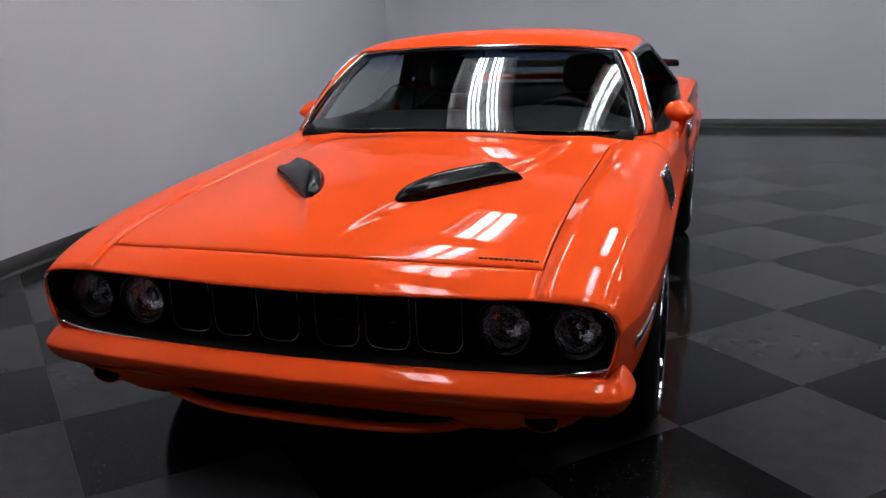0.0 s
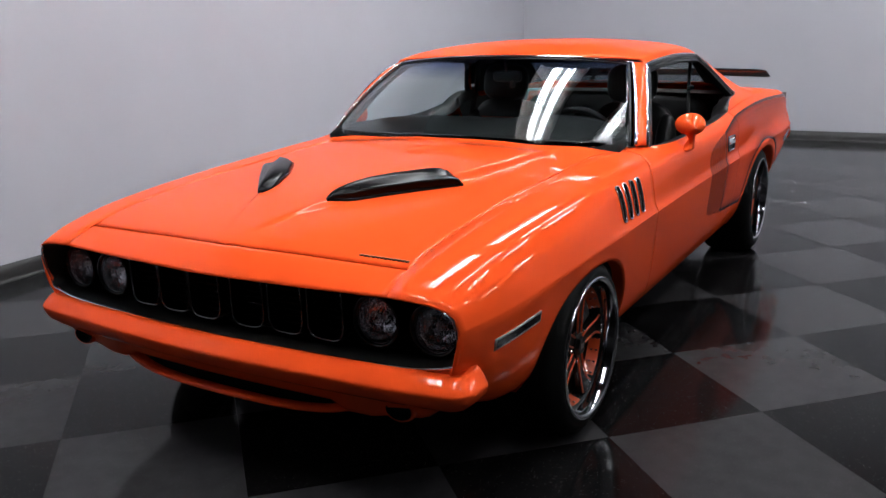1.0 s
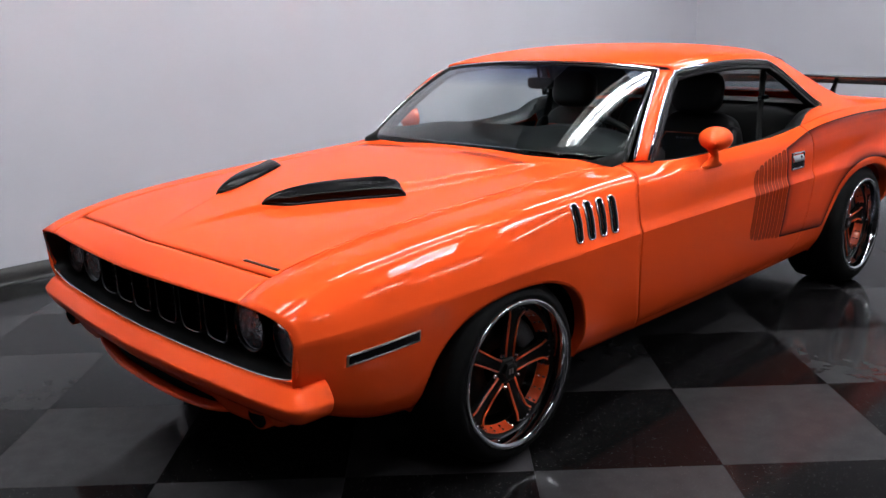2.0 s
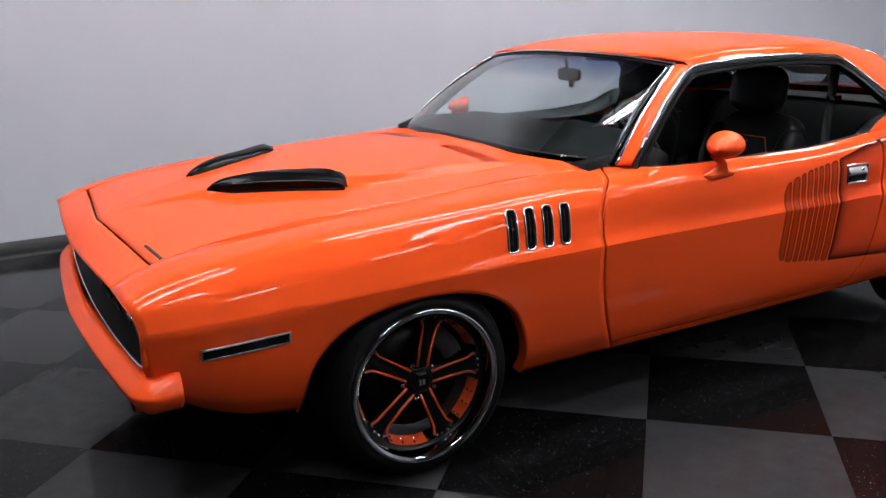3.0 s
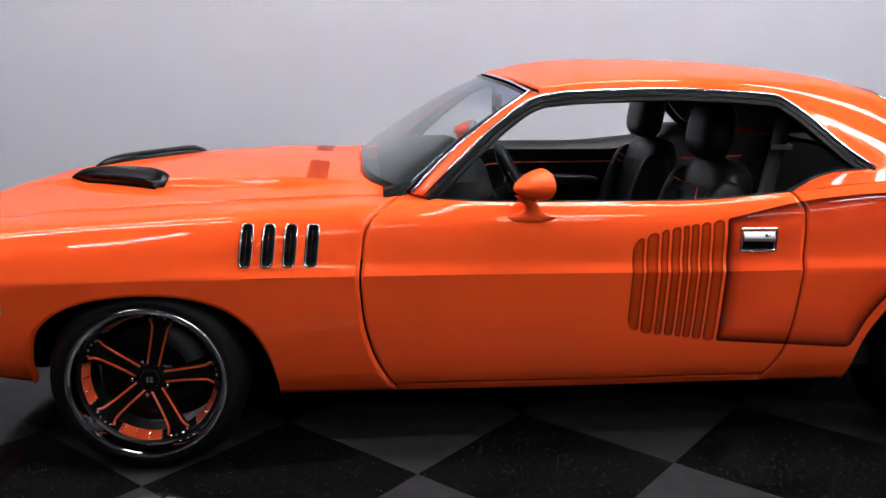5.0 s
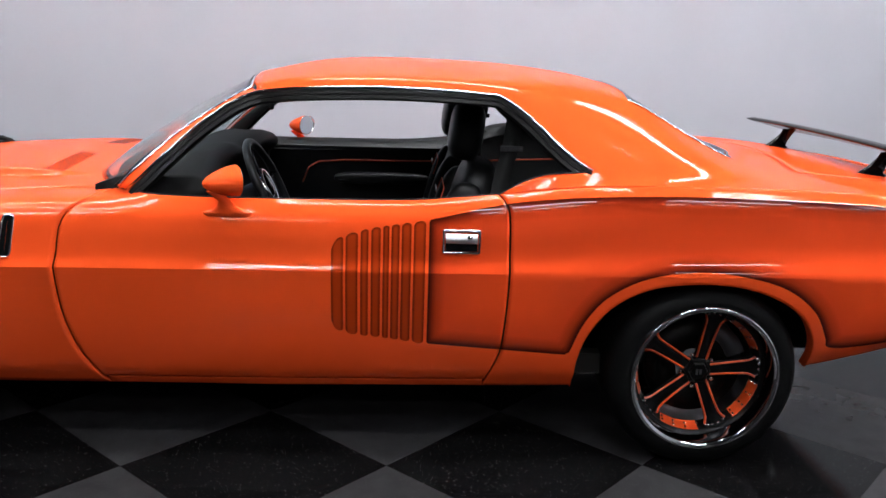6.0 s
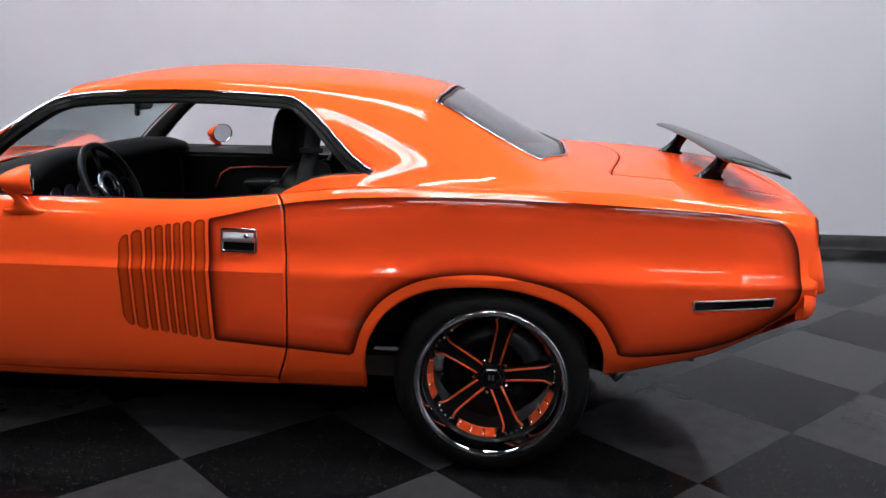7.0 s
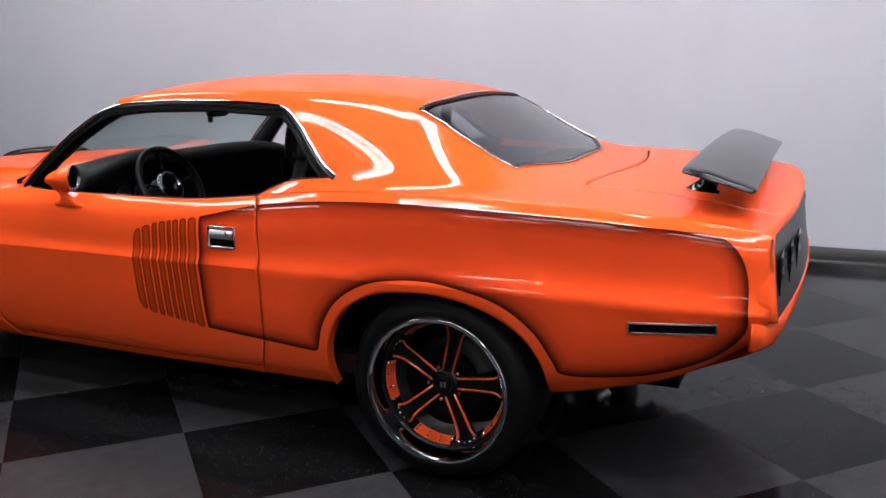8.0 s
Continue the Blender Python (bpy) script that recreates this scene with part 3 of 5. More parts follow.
def airbrush(ob, measure_fn):
    at = ob.data.attributes.new("airbrush", "FLOAT", "POINT")
    at.data.foreach_set("value", [measure_fn(v.co.y, v.co.z) for v in ob.data.vertices])
    return ob


def airbrush_material(name, stops):
    m = material(name, ORANGE, 0.5, 0.0, 0.5, 0.006, Specular_IOR_Level=0.0)
    a, mr, rp = node(m, "ShaderNodeAttribute"), node(m, "ShaderNodeMapRange"), node(m, "ShaderNodeValToRGB")
    a.attribute_name = "airbrush"
    mr.inputs[1].default_value, mr.inputs[2].default_value = -0.02, 0.18
    wire(m, a.outputs["Fac"], mr.inputs[0])
    wire(m, mr.outputs[0], rp.inputs["Fac"])
    els = rp.color_ramp.elements
    while len(els) < len(stops):
        els.new(0.5)
    for e, (d, c) in zip(els, stops):
        e.position, e.color = (d + 0.02) / 0.2, (*c, 1)
    wire(m, rp.outputs["Color"], m.node_tree.nodes["Principled BSDF"].inputs["Base Color"])
    return m


graphic_paint = airbrush_material("airbrushed_paint", [(-0.02, ORANGE), (-0.0015, ORANGE), (0.0, (0.030, 0.003, 0.002)), (0.009, (0.12, 0.011, 0.004)), (0.028, (0.44, 0.037, 0.009)), (0.055, (0.70, 0.059, 0.014)), (0.15, (0.84, 0.074, 0.016))])
stripe_paint = airbrush_material("airbrushed_stripe", [(0.0, (0.10, 0.010, 0.003)), (0.003, (0.22, 0.021, 0.004)), (0.010, (0.42, 0.038, 0.006)), (0.06, (0.52, 0.046, 0.008))])

doors = {}
for sgn in (1, -1):
    front_fender(sgn)
    doors[sgn] = airbrush(door(sgn), border_distance)
    rocker(sgn)
    airbrush(quarter(sgn), border_distance)
    for arch in (arch_f, arch_r):
        part("arch_lip", grid_mesh(arch_lip(sgn, arch, 0.001), (0, 0, -1)), paint, car)
roof()
trunk_lid()
hood_ob = hood()
header()

# the graphic's upright stripes on each door
STRIPES = [(1.522, 1.559), (1.567, 1.605), (1.614, 1.638), (1.647, 1.676), (1.684, 1.703), (1.710, 1.735), (1.742, 1.772), (1.780, 1.817)]
stripe_head = pchip([1.52, 1.54, 1.56, 1.60, 1.64, 1.69, 1.76, 1.82], [0.735, 0.762, 0.774, 0.786, 0.797, 0.806, 0.817, 0.827])
stripe_foot = pchip([1.52, 1.535, 1.56, 1.60, 1.68, 1.82], [0.49, 0.465, 0.453, 0.444, 0.436, 0.414])


def stripe(sgn, y0, y1):
    rows = []

    def cap(y):
        k = min(abs(2 * (y - y0) / (y1 - y0) - 1), 1.0)
        return 0.35 * (y1 - y0) * (1 - math.sqrt(1 - k * k))
    for y in [(y0 + y1) / 2 - (y1 - y0) / 2 * math.cos(math.pi * k / 14) for k in range(15)]:
        a, b = stripe_foot(y) + cap(y), stripe_head(y) - cap(y)
        rows.append([(sgn * (side(y, s_at(y, z))[0] + 0.0012), y, z) for z in span(a, b, 50)])
    ob = part("graphic_stripe", grid_mesh(rows, (sgn, 0, 0)), stripe_paint, doors[sgn], "darker airbrushed stripe")
    return airbrush(ob, lambda y, z: min(y - y0, y1 - y, stripe_head(y) - cap(y) - z, z - stripe_foot(y) - cap(y) + 0.01))


for sgn in (1, -1):
    for y0, y1 in STRIPES:
        stripe(sgn, y0, y1)


def out_x(y, z):
    return side(y, s_at(y, z))[0]


# chrome-rimmed gills on the fenders
def gill(sgn, y):
    h, w, z0 = 0.132, 0.043, 0.745
    lean = 0.012

    def loop(inset, out):
        pts = []
        for k in range(24):
            a = 2 * math.pi * k / 24
            cy, cz = math.cos(a), math.sin(a)
            py = math.copysign(abs(cy) ** 0.45, cy) * (w / 2 - inset)
            pz = math.copysign(abs(cz) ** 0.30, cz) * (h / 2 - inset)
            yy, zz = y + py + lean * pz / h, z0 + pz
            pts.append((sgn * (out_x(yy, min(zz, 0.80)) + out - max(0, zz - 0.80) * 0.5), yy, zz))
        return pts
    rim = part("gill", tube_bm(loop(0.0035, 0.002), 0.0040, 8, True), chrome, car, "chrome-rimmed black air vent")
    # black plate on the skin stands for the vent's dark inside
    part("gill_dark_plate", grid_mesh([loop(0.004, 0.003), loop(0.007, 0.0016), loop(0.0212, 0.0014)], (sgn, 0, 0), closed=True), black_deep, rim)
    return rim


for sgn in (1, -1):
    for k in range(4):
        gill(sgn, 0.318 + 0.0665 * k)


# side marker lamps
def marker(sgn, y0, y1, z0, z1, h):
    def loop(inset, out):
        pts = []
        for up in (-1, 1):
            for t in span(0, 1, 8) if up < 0 else span(1, 0, 8):
                y = y0 + inset + (y1 - y0 - 2 * inset) * t
                z = z0 + (z1 - z0) * t + up * (h / 2 - inset)
                pts.append((sgn * (out_x(y, z) + out), y, z))
        return pts
    frame_ob = part("side_marker", grid_mesh([loop(0, 0.0), loop(0.0, 0.004), loop(0.004, 0.006), loop(0.005, 0.002)], (sgn, 0, 0), closed=True), silver, car, "dark side marker lamp in a thin silver frame")
    lp = loop(0.004, 0.004)
    bm = grid_mesh([lp[:9], list(reversed(lp[9:]))], (sgn, 0, 0))
    part("marker_lens", bm, black_gloss, frame_ob, "smoked dark lens")


for sgn in (1, -1):
    marker(sgn, -0.655, -0.415, 0.538, 0.553, 0.034)
    marker(sgn, 3.352, 3.595, 0.615, 0.632, 0.034)


# door handles
def door_handle(sgn):
    y0, y1, z0, z1 = 1.868, 1.99, 0.722, 0.802
    x = 0.918

    def rect(i, out):
        pts = []
        for cy, cz, a0 in [(y1 - 0.008, z1 - 0.008, 0), (y0 + 0.008, z1 - 0.008, 90), (y0 + 0.008, z0 + 0.008, 180), (y1 - 0.008, z0 + 0.008, 270)]:
            for a in (0, 30, 60, 90):
                r = max(0.008 - i, 0.002)
                shift = i - (0.008 - r)
                py, pz = cy + r * math.cos(radians(a0 + a)), cz + r * math.sin(radians(a0 + a))
                py += shift if py < (y0 + y1) / 2 else -shift
                pz += shift if pz < (z0 + z1) / 2 else -shift
                pts.append((sgn * (out_x(py, pz) + out), py, pz))
        return pts
    base = part("door_handle", grid_mesh([rect(0, 0.0), rect(0, 0.004), rect(0.004, 0.007), rect(0.008, 0.004), rect(0.009, -0.006), rect(0.03, -0.008)], (sgn, 0, 0), closed=True), chrome, doors[sgn], "chrome flush door handle with a black recess")
    rows = [[(sgn * (out_x(y, z) + 0.0035 + b), y, z) for z, b in ((0.794, -0.010), (0.792, -0.006), (0.785, -0.002), (0.768, 0.006), (0.760, 0.005), (0.755, -0.006))] for y in span(y0 + 0.011, y1 - 0.011, 6)]
    part("handle_flap", grid_mesh(rows, (sgn, 0, 0)), silver_bright, base, "brushed bright handle flap")
    rows = [[(sgn * (out_x(y, z) + 0.001), y, z) for z in (0.731, 0.757)] for y in (y0 + 0.010, y1 - 0.010)]
    part("handle_recess", grid_mesh(rows, (sgn, 0, 0)), black_gloss, base)
    lock = part("lock", ring_bm([(0.0, 0.0), (0.004, 0.0), (0.004, 0.008), (0.0, 0.009)], 16, "x"), chrome, base)
    lock.location = (sgn * (out_x(1.955, 0.776) + 0.004), 1.955, 0.776)


for sgn in (1, -1):
    door_handle(sgn)


# bullet mirrors on the doors, their glass turned to the driver
def mirror(sgn):
    turned = pose(0.917, 1.184, 0.931, 0, 0, 28)

    def head(y, r, lift):
        return [(sgn * q.x, q.y, q.z) for q in [turned @ Vector((1.15 * r * math.cos(a), y, lift + 0.84 * r * math.sin(a))) for a in [2 * math.pi * k / 32 for k in range(32)]]]
    rows = [head(-0.055 + 0.106 * t, r, 0.006 * (t - 0.5)) for t, r in [(0.0, 0.002), (0.035, 0.012), (0.14, 0.0235), (0.34, 0.037), (0.6, 0.049), (0.82, 0.056), (1.0, 0.058)]]
    shell = part("door_mirror", grid_mesh(rows, closed=True), paint, doors[sgn], "orange bullet-shaped door mirror")
    bmesh_fix(shell)
    face = [head(y, r, 0.004) for r, y in ((0.058, 0.051), (0.055, 0.054), (0.052, 0.049))]
    part("mirror_rim", grid_mesh(face, closed=True), chrome, shell)
    bm = bmesh.new()
    bm.faces.new([bm.verts.new(p) for p in face[-1]])
    bm.normal_update()
    if bm.faces[:][0].normal.y < 0:
        bmesh.ops.reverse_faces(bm, faces=bm.faces)
    part("mirror_glass", bm, mirror_silver, shell, "oval mirror glass", shade=False)
    # stalk that flares down into a foot plate
    rows = []
    for z, ry, rx, cy, cx in [(0.902, 0.030, 0.022, 1.168, 0.914), (0.886, 0.021, 0.016, 1.180, 0.913), (0.872, 0.020, 0.015, 1.195, 0.912), (0.855, 0.028, 0.018, 1.198, 0.905), (0.843, 0.048, 0.022, 1.2, 0.897), (0.836, 0.075, 0.026, 1.2, 0.893)]:
        rows.append([(sgn * (cx + rx * math.cos(a)), cy + ry * math.sin(a), z) for a in [2 * math.pi * k / 24 for k in range(24)]])
    rows.append([(sgn * (0.889 + 0.028 * math.cos(a)), 1.2 + 0.082 * math.copysign(abs(math.sin(a)) ** 0.7, math.sin(a)), 0.832) for a in [2 * math.pi * k / 24 for k in range(24)]])
    rows.append([(sgn * (0.882 + 0.030 * math.cos(a)), 1.2 + 0.084 * math.copysign(abs(math.sin(a)) ** 0.7, math.sin(a)), 0.822) for a in [2 * math.pi * k / 24 for k in range(24)]])
    st = part("mirror_stalk", grid_mesh(rows, closed=True), paint, shell)
    bmesh_fix(st)


def bmesh_fix(ob):
    bm = bmesh.new()
    bm.from_mesh(ob.data)
    bmesh.ops.recalc_face_normals(bm, faces=bm.faces)
    bm.to_mesh(ob.data)
    bm.free()


mirror_silver = material("mirror_silver", (0.8, 0.82, 0.85), 0.01, 1.0)
for sgn in (1, -1):
    mirror(sgn)


# ---- glass, pillars and trim ----
def shield_point(u, t):
    """The windshield: u from -1 to 1 across, t from its foot to its head."""
    xf, xh = 0.775 * u, 0.618 * u
    foot = np.array((xf, 0.655 + 0.175 * abs(u) ** 4.2, 0.898 - 0.014 * abs(u) ** 2))
    head = np.array((xh, roof_front(1 - 0.4 * abs(u)) - 0.002, 1.233 - 0.032 * abs(u) ** 2.4))
    p = foot * (1 - t) + head * t
    bulge = 4 * t * (1 - t)
    return tuple(p + bulge * np.array((0.010 * u, -0.014, 0.016)))


shield_rows = [[shield_point(u, t) for t in span(0, 1, 20)] for u in span(-1, 1, 40)]
ws = thick(part("windshield", grid_mesh(shield_rows, (0, -1, 0.6)), shield_glass, car, "clear curved windshield with a blue sun band"), 0.004)
ws.visible_shadow = False
frame_pts = [shield_point(u, 1.0) for u in span(-1, 1, 40)]
side_l = [shield_point(1, t) for t in span(0, 1, 20)]
side_r = [shield_point(-1, t) for t in span(1, 0, 20)]


def lifted(pts, dx, dy, dz):
    return [(p[0] + math.copysign(dx, p[0]), p[1] + dy, p[2] + dz) for p in pts]


part("windshield_trim", tube_bm(lifted(side_l, 0.004, -0.002, 0.004)[:-1] + [(p[0], p[1] - 0.003, p[2] + 0.003) for p in reversed(frame_pts)] + lifted(side_r, 0.004, -0.002, 0.004)[1:], 0.0065, 8, flat=0.7), chrome, ws, "chrome windshield trim")
part("windshield_seal", tube_bm([shield_point(1 - 0.025, t) for t in span(0, 0.97, 20)] + [shield_point(u, 0.965) for u in span(0.96, -0.96, 40)] + [shield_point(-1 + 0.025, t) for t in span(0.97, 0.03, 20)], 0.005, 6), seal_rubber, ws)

# side window outline
WIN = [(0.812, 0.868, 0.883), (0.776, 0.972, 0.988), (0.739, 1.075, 1.083), (0.706, 1.165, 1.150), (0.690, 1.215, 1.178)]
WIN += [upper_point(y, 0.4) for y in (1.262, 1.30, 1.36, 1.45, 1.55, 1.65, 1.75, 1.85, 1.95, 2.05)]
WIN += [upper_point(y, 0.4 - 0.2 * (y - 2.05) / 0.298) for y in span(2.05, 2.346, 8)[1:]]


def pillar(sgn):
    rows = []
    for t in span(0, 1, 20):
        a = np.array(shield_point(1, t))
        k = t * 4
        i = min(int(k), 3)
        b = np.array(WIN[i]) * (1 - (k - i)) + np.array(WIN[i + 1]) * (k - i)
        if t > 0.9:
            b = b * (1 - smooth(0.9, 1, t)) + np.array(upper_point(1.257, 0.4)) * smooth(0.9, 1, t)
        row = []
        for f in span(0, 1, 8):
            p = a * (1 - f) + b * f + 4 * f * (1 - f) * np.array((0.006, -0.004, 0.004))
            row.append((sgn * p[0], p[1], p[2]))
        rows.append(row)
    return thick(part("pillar", grid_mesh(rows, (sgn, -0.3, 0.4)), paint, car), 0.006)


def window_trim(sgn):
    def at(pts):
        return [(sgn * p[0], p[1], p[2]) for p in pts]
    part("window_trim", tube_bm(at([(x + 0.003, y, z - 0.001) for x, y, z in WIN]), 0.0058, 8), rail_chrome_dim, car, "darkened chrome drip rail round the side window")
    # black rubber band inside the rail: outline drawn in towards the window's middle
    inner = []
    line = curve_of(WIN, 90)
    for k, (x, y, z) in enumerate(line):
        a, b = line[max(k - 3, 0)], line[min(k + 3, len(line) - 1)]
        d = Vector((b[2] - a[2], a[1] - b[1])).normalized()
        inner.append((x, y, z, d))
    bands = []
    for off, dx in ((0.006, 0.004), (0.010, 0.008), (0.020, 0.006), (0.022, 0.002), (0.024, 0.006), (0.036, 0.004), (0.042, -0.006), (0.044, -0.03)):
        bands.append([(sgn * (x + dx - 0.45 * off * d.y), y + d.x * off, z + d.y * off) for x, y, z, d in inner])
    part("window_seal", grid_mesh(bands, (sgn, 0, 0)), seal_rubber, car, "black rubber window seal", sharp=40)
    # thin bright strip along the sill
    sill = [(sgn * (edge[0](y) - 0.002), y, edge[1](y) + 0.002) for y in span(0.90, 2.05, 30)] + [tuple(np.array(upper_point(y, 0.2 * (y - 2.05) / 0.298, sgn)) + (0, 0, 0.002)) for y in span(2.05, 2.34, 8)[1:]]
    part("sill_trim", tube_bm(sill, 0.002, 6), black_satin, car)
    # sill inside the trim: dark felt and the door's inner top
    inner_s = [[(p[0], p[1], p[2] - 0.001), (p[0] - sgn * 0.012, p[1], p[2] - 0.004), (p[0] - sgn * 0.05, p[1], p[2] - 0.012), (p[0] - sgn * 0.085, p[1], p[2] - 0.05)] for p in sill]
    part("door_cap", grid_mesh(inner_s, (-sgn, 0, 1)), leather, car, "black vinyl sill cap")


for sgn in (1, -1):
    pillar(sgn)
    window_trim(sgn)

rear_half = [[(p[0], p[1], p[2] - 0.003) for p in [upper_point(glass_top(s) * (1 - t) + glass_foot(s) * t, s) for s in span(0.606, 1.0, 20)]] for t in span(0.01, 0.99, 16)]
rw = thick(part("rear_window", grid_mesh(half_to_full(rear_half), (0, 0.5, 1)), rear_glass, car, "sloping rear window, tint darkened for the dim cabin behind"), 0.004)
rw.visible_shadow = False
loop_half = [upper_point(glass_top(s), s) for s in span(1.0, 0.6, 16)] + [upper_point(y, 0.6) for y in span(glass_top(0.6), glass_foot(0.6), 16)[1:-1]] + [upper_point(glass_foot(s), s) for s in span(0.6, 1.0, 16)]
loop = loop_half + [(-p[0], p[1], p[2]) for p in reversed(loop_half[1:-1])]
part("rear_window_trim", tube_bm([(x, y, z + 0.002) for x, y, z in loop], 0.005, 8, True, flat=0.7), rail_chrome_dim, rw, "chrome rear window trim")
seal_half = [upper_point(glass_top(s) * 0.965 + glass_foot(s) * 0.035, s) for s in span(1.0, 0.618, 16)] + [upper_point(glass_top(0.6) * (1 - t) + glass_foot(0.6) * t, 0.614) for t in span(0.05, 0.95, 16)] + [upper_point(glass_top(s) * 0.035 + glass_foot(s) * 0.965, s) for s in span(0.618, 1.0, 16)]
seal_loop = seal_half + [(-p[0], p[1], p[2]) for p in reversed(seal_half[1:-1])]
part("rear_window_seal", tube_bm([(x, y, z - 0.001) for x, y, z in seal_loop], 0.0045, 6, True, flat=0.5), seal_rubber, rw)

# cowl between hood and windshield, with wipers
cowl = [[(x, hood_rear(x) - 0.03 + d, 0.845 - 0.01 * (abs(x) / 0.7) ** 2 - dz) for x in span(-0.70, 0.70, 30)] for d, dz in ((0.0, 0.02), (0.02, 0.03), (0.06, 0.02), (0.12, 0.0))]
part("cowl", grid_mesh(cowl, (0, 0, 1)), black_satin, car, "black cowl below the windshield")
# louvres in the hood's rear: flat strips, dark orange standing for the slots' shade
for sgn in (1, -1):
    for k in range(24):
        x = sgn * (0.15 + 0.335 * k / 23)
        rows = []
        for t in span(0, 1, 3):
            y = 0.475 + 0.075 * t
            xx = x + sgn * 0.012 * (t - 0.5)
            rows.append([(xx - 0.003, y, hood_z(xx, y) + 0.0008), (xx, y, hood_z(xx, y) + 0.0010), (xx + 0.003, y, hood_z(xx, y) + 0.0008)])
        part("louvre", grid_mesh(rows, (0, 0, 1)), louvre_dark, hood_ob)

# hood scoops: low black wedges whose mouths sweep back from the middle
def scoop(sgn):
    a, b = Vector((0.150, -0.425)), Vector((0.452, -0.045))
    along = (b - a).normalized()
    back = Vector((-along.y, along.x))
    length = (b - a).length
    high = pchip([0, 0.04, 0.12, 0.35, 0.7, 0.9, 0.97, 1.0], [0.006, 0.018, 0.029, 0.037, 0.038, 0.034, 0.025, 0.008])
    deep = pchip([0, 0.05, 0.2, 0.5, 0.8, 0.95, 1.0], [0.016, 0.045, 0.080, 0.112, 0.118, 0.085, 0.035])

    def at(t, w, lift=0.0):
        c = a + along * length * t + back * deep(t) * w
        return (sgn * c.x, c.y, hood_z(c.x, c.y) + lift)
    fall = [(-0.06, 0.78), (-0.05, 0.90), (0.0, 0.985), (0.12, 1.02), (0.3, 1.0), (0.55, 0.84), (0.8, 0.48), (1.0, -0.04)]
    rows = [[at(t, w, high(t) * f) for w, f in fall] for t in span(0, 1, 30)]
    ob = part("hood_scoop", grid_mesh(rows, (0, 0, 1)), scoop_black, hood_ob, "black hood scoop, mouth swept back")
    thick(ob, 0.005)
    mouth = [[at(t, 0.10, -0.004), at(t, 0.02, 0.3 * high(t)), at(t, 0.06, 0.9 * high(t))] for t in span(0.01, 0.99, 30)]
    part("scoop_mouth", grid_mesh(mouth, (0, -1, 0.2)), scoop_black, ob, "dark scoop mouth")
    lipf = [[at(t, -0.02, -0.002), at(t, -0.03, 0.006), at(t, 0.02, 0.008)] for t in span(0.0, 1.0, 30)]
    part("scoop_foot", grid_mesh(lipf, (0, -1, 0.4)), scoop_black, ob)


for sgn in (1, -1):
    scoop(sgn)

# badge on the hood's corner: a row of small dark bars on one strip
for k in range(12):
    x = 0.482 + 0.0134 * k
    y = hood_front(x) + 0.03
    bm = box_bm(x - 0.0052, x + 0.0052, y - 0.005, y + 0.005, hood_z(x, y) - 0.001, hood_z(x, y) + 0.003)
    part("badge_bar", bm, badge_dark, hood_ob, "small dark badge bar")


dark_steel = material("dark_steel", (0.06, 0.058, 0.055), 0.5, 1.0)
dark_metal = material("dark_metal", (0.22, 0.22, 0.23), 0.22, 1.0)

# ---- front end ----
mouth_top = pchip([0, 0.4, 0.655, 0.765, 0.83], [0.683, 0.687, 0.692, 0.684, 0.665])
mouth_foot = pchip([0, 0.45, 0.70, 0.80, 0.84], [0.474, 0.480, 0.488, 0.503, 0.53])


def nose_y(x):
    return -0.858 + 0.032 * (abs(x) / 0.655) ** 1.6


MOUTH_HALF = [(x, nose_y(x), mouth_top(x)) for x in span(0, 0.77, 14)] + [(0.820, -0.812, 0.672), (0.842, -0.803, 0.652), (0.849, -0.797, 0.62), (0.849, -0.790, 0.575), (0.845, -0.785, 0.54), (0.829, -0.785, 0.512)]
MOUTH_HALF += [(x, -0.815 + 0.032 * (x / 0.8) ** 2, mouth_foot(x)) for x in span(0.79, 0, 14)]
MOUTH = MOUTH_HALF + [(-x, y, z) for x, y, z in reversed(MOUTH_HALF[1:-1])]


def shrunk(pts, f, dy, cz=0.582):
    return [(x * (1 - f * 0.25), y + dy, cz + (z - cz) * (1 - f)) for x, y, z in pts]


surround = part("grille", grid_mesh([MOUTH, shrunk(MOUTH, 0.0, 0.012), shrunk(MOUTH, 0.04, 0.03), shrunk(MOUTH, 0.06, 0.13)], closed=True), black_satin, car, "deep black grille with thin silver frames")
bmesh_fix(surround)
back_rows = [[(x, -0.70 + 0.02 * (x / 0.8) ** 2, mouth_foot(abs(x)) * (1 - t) + mouth_top(abs(x)) * t) for t in span(0, 1, 4)] for x in span(-0.845, 0.845, 30)]
part("grille_back", grid_mesh(back_rows, (0, -1, 0)), black_deep, surround)
i0 = 15
part("grille_trim", tube_bm([(x, y - 0.002, z - 0.001) for x, y, z in MOUTH_HALF[i0:] + [(-x, y, z) for x, y, z in reversed(MOUTH_HALF[i0:-1])]], 0.0045, 8), chrome, surround, "thin chrome line round the grille opening")


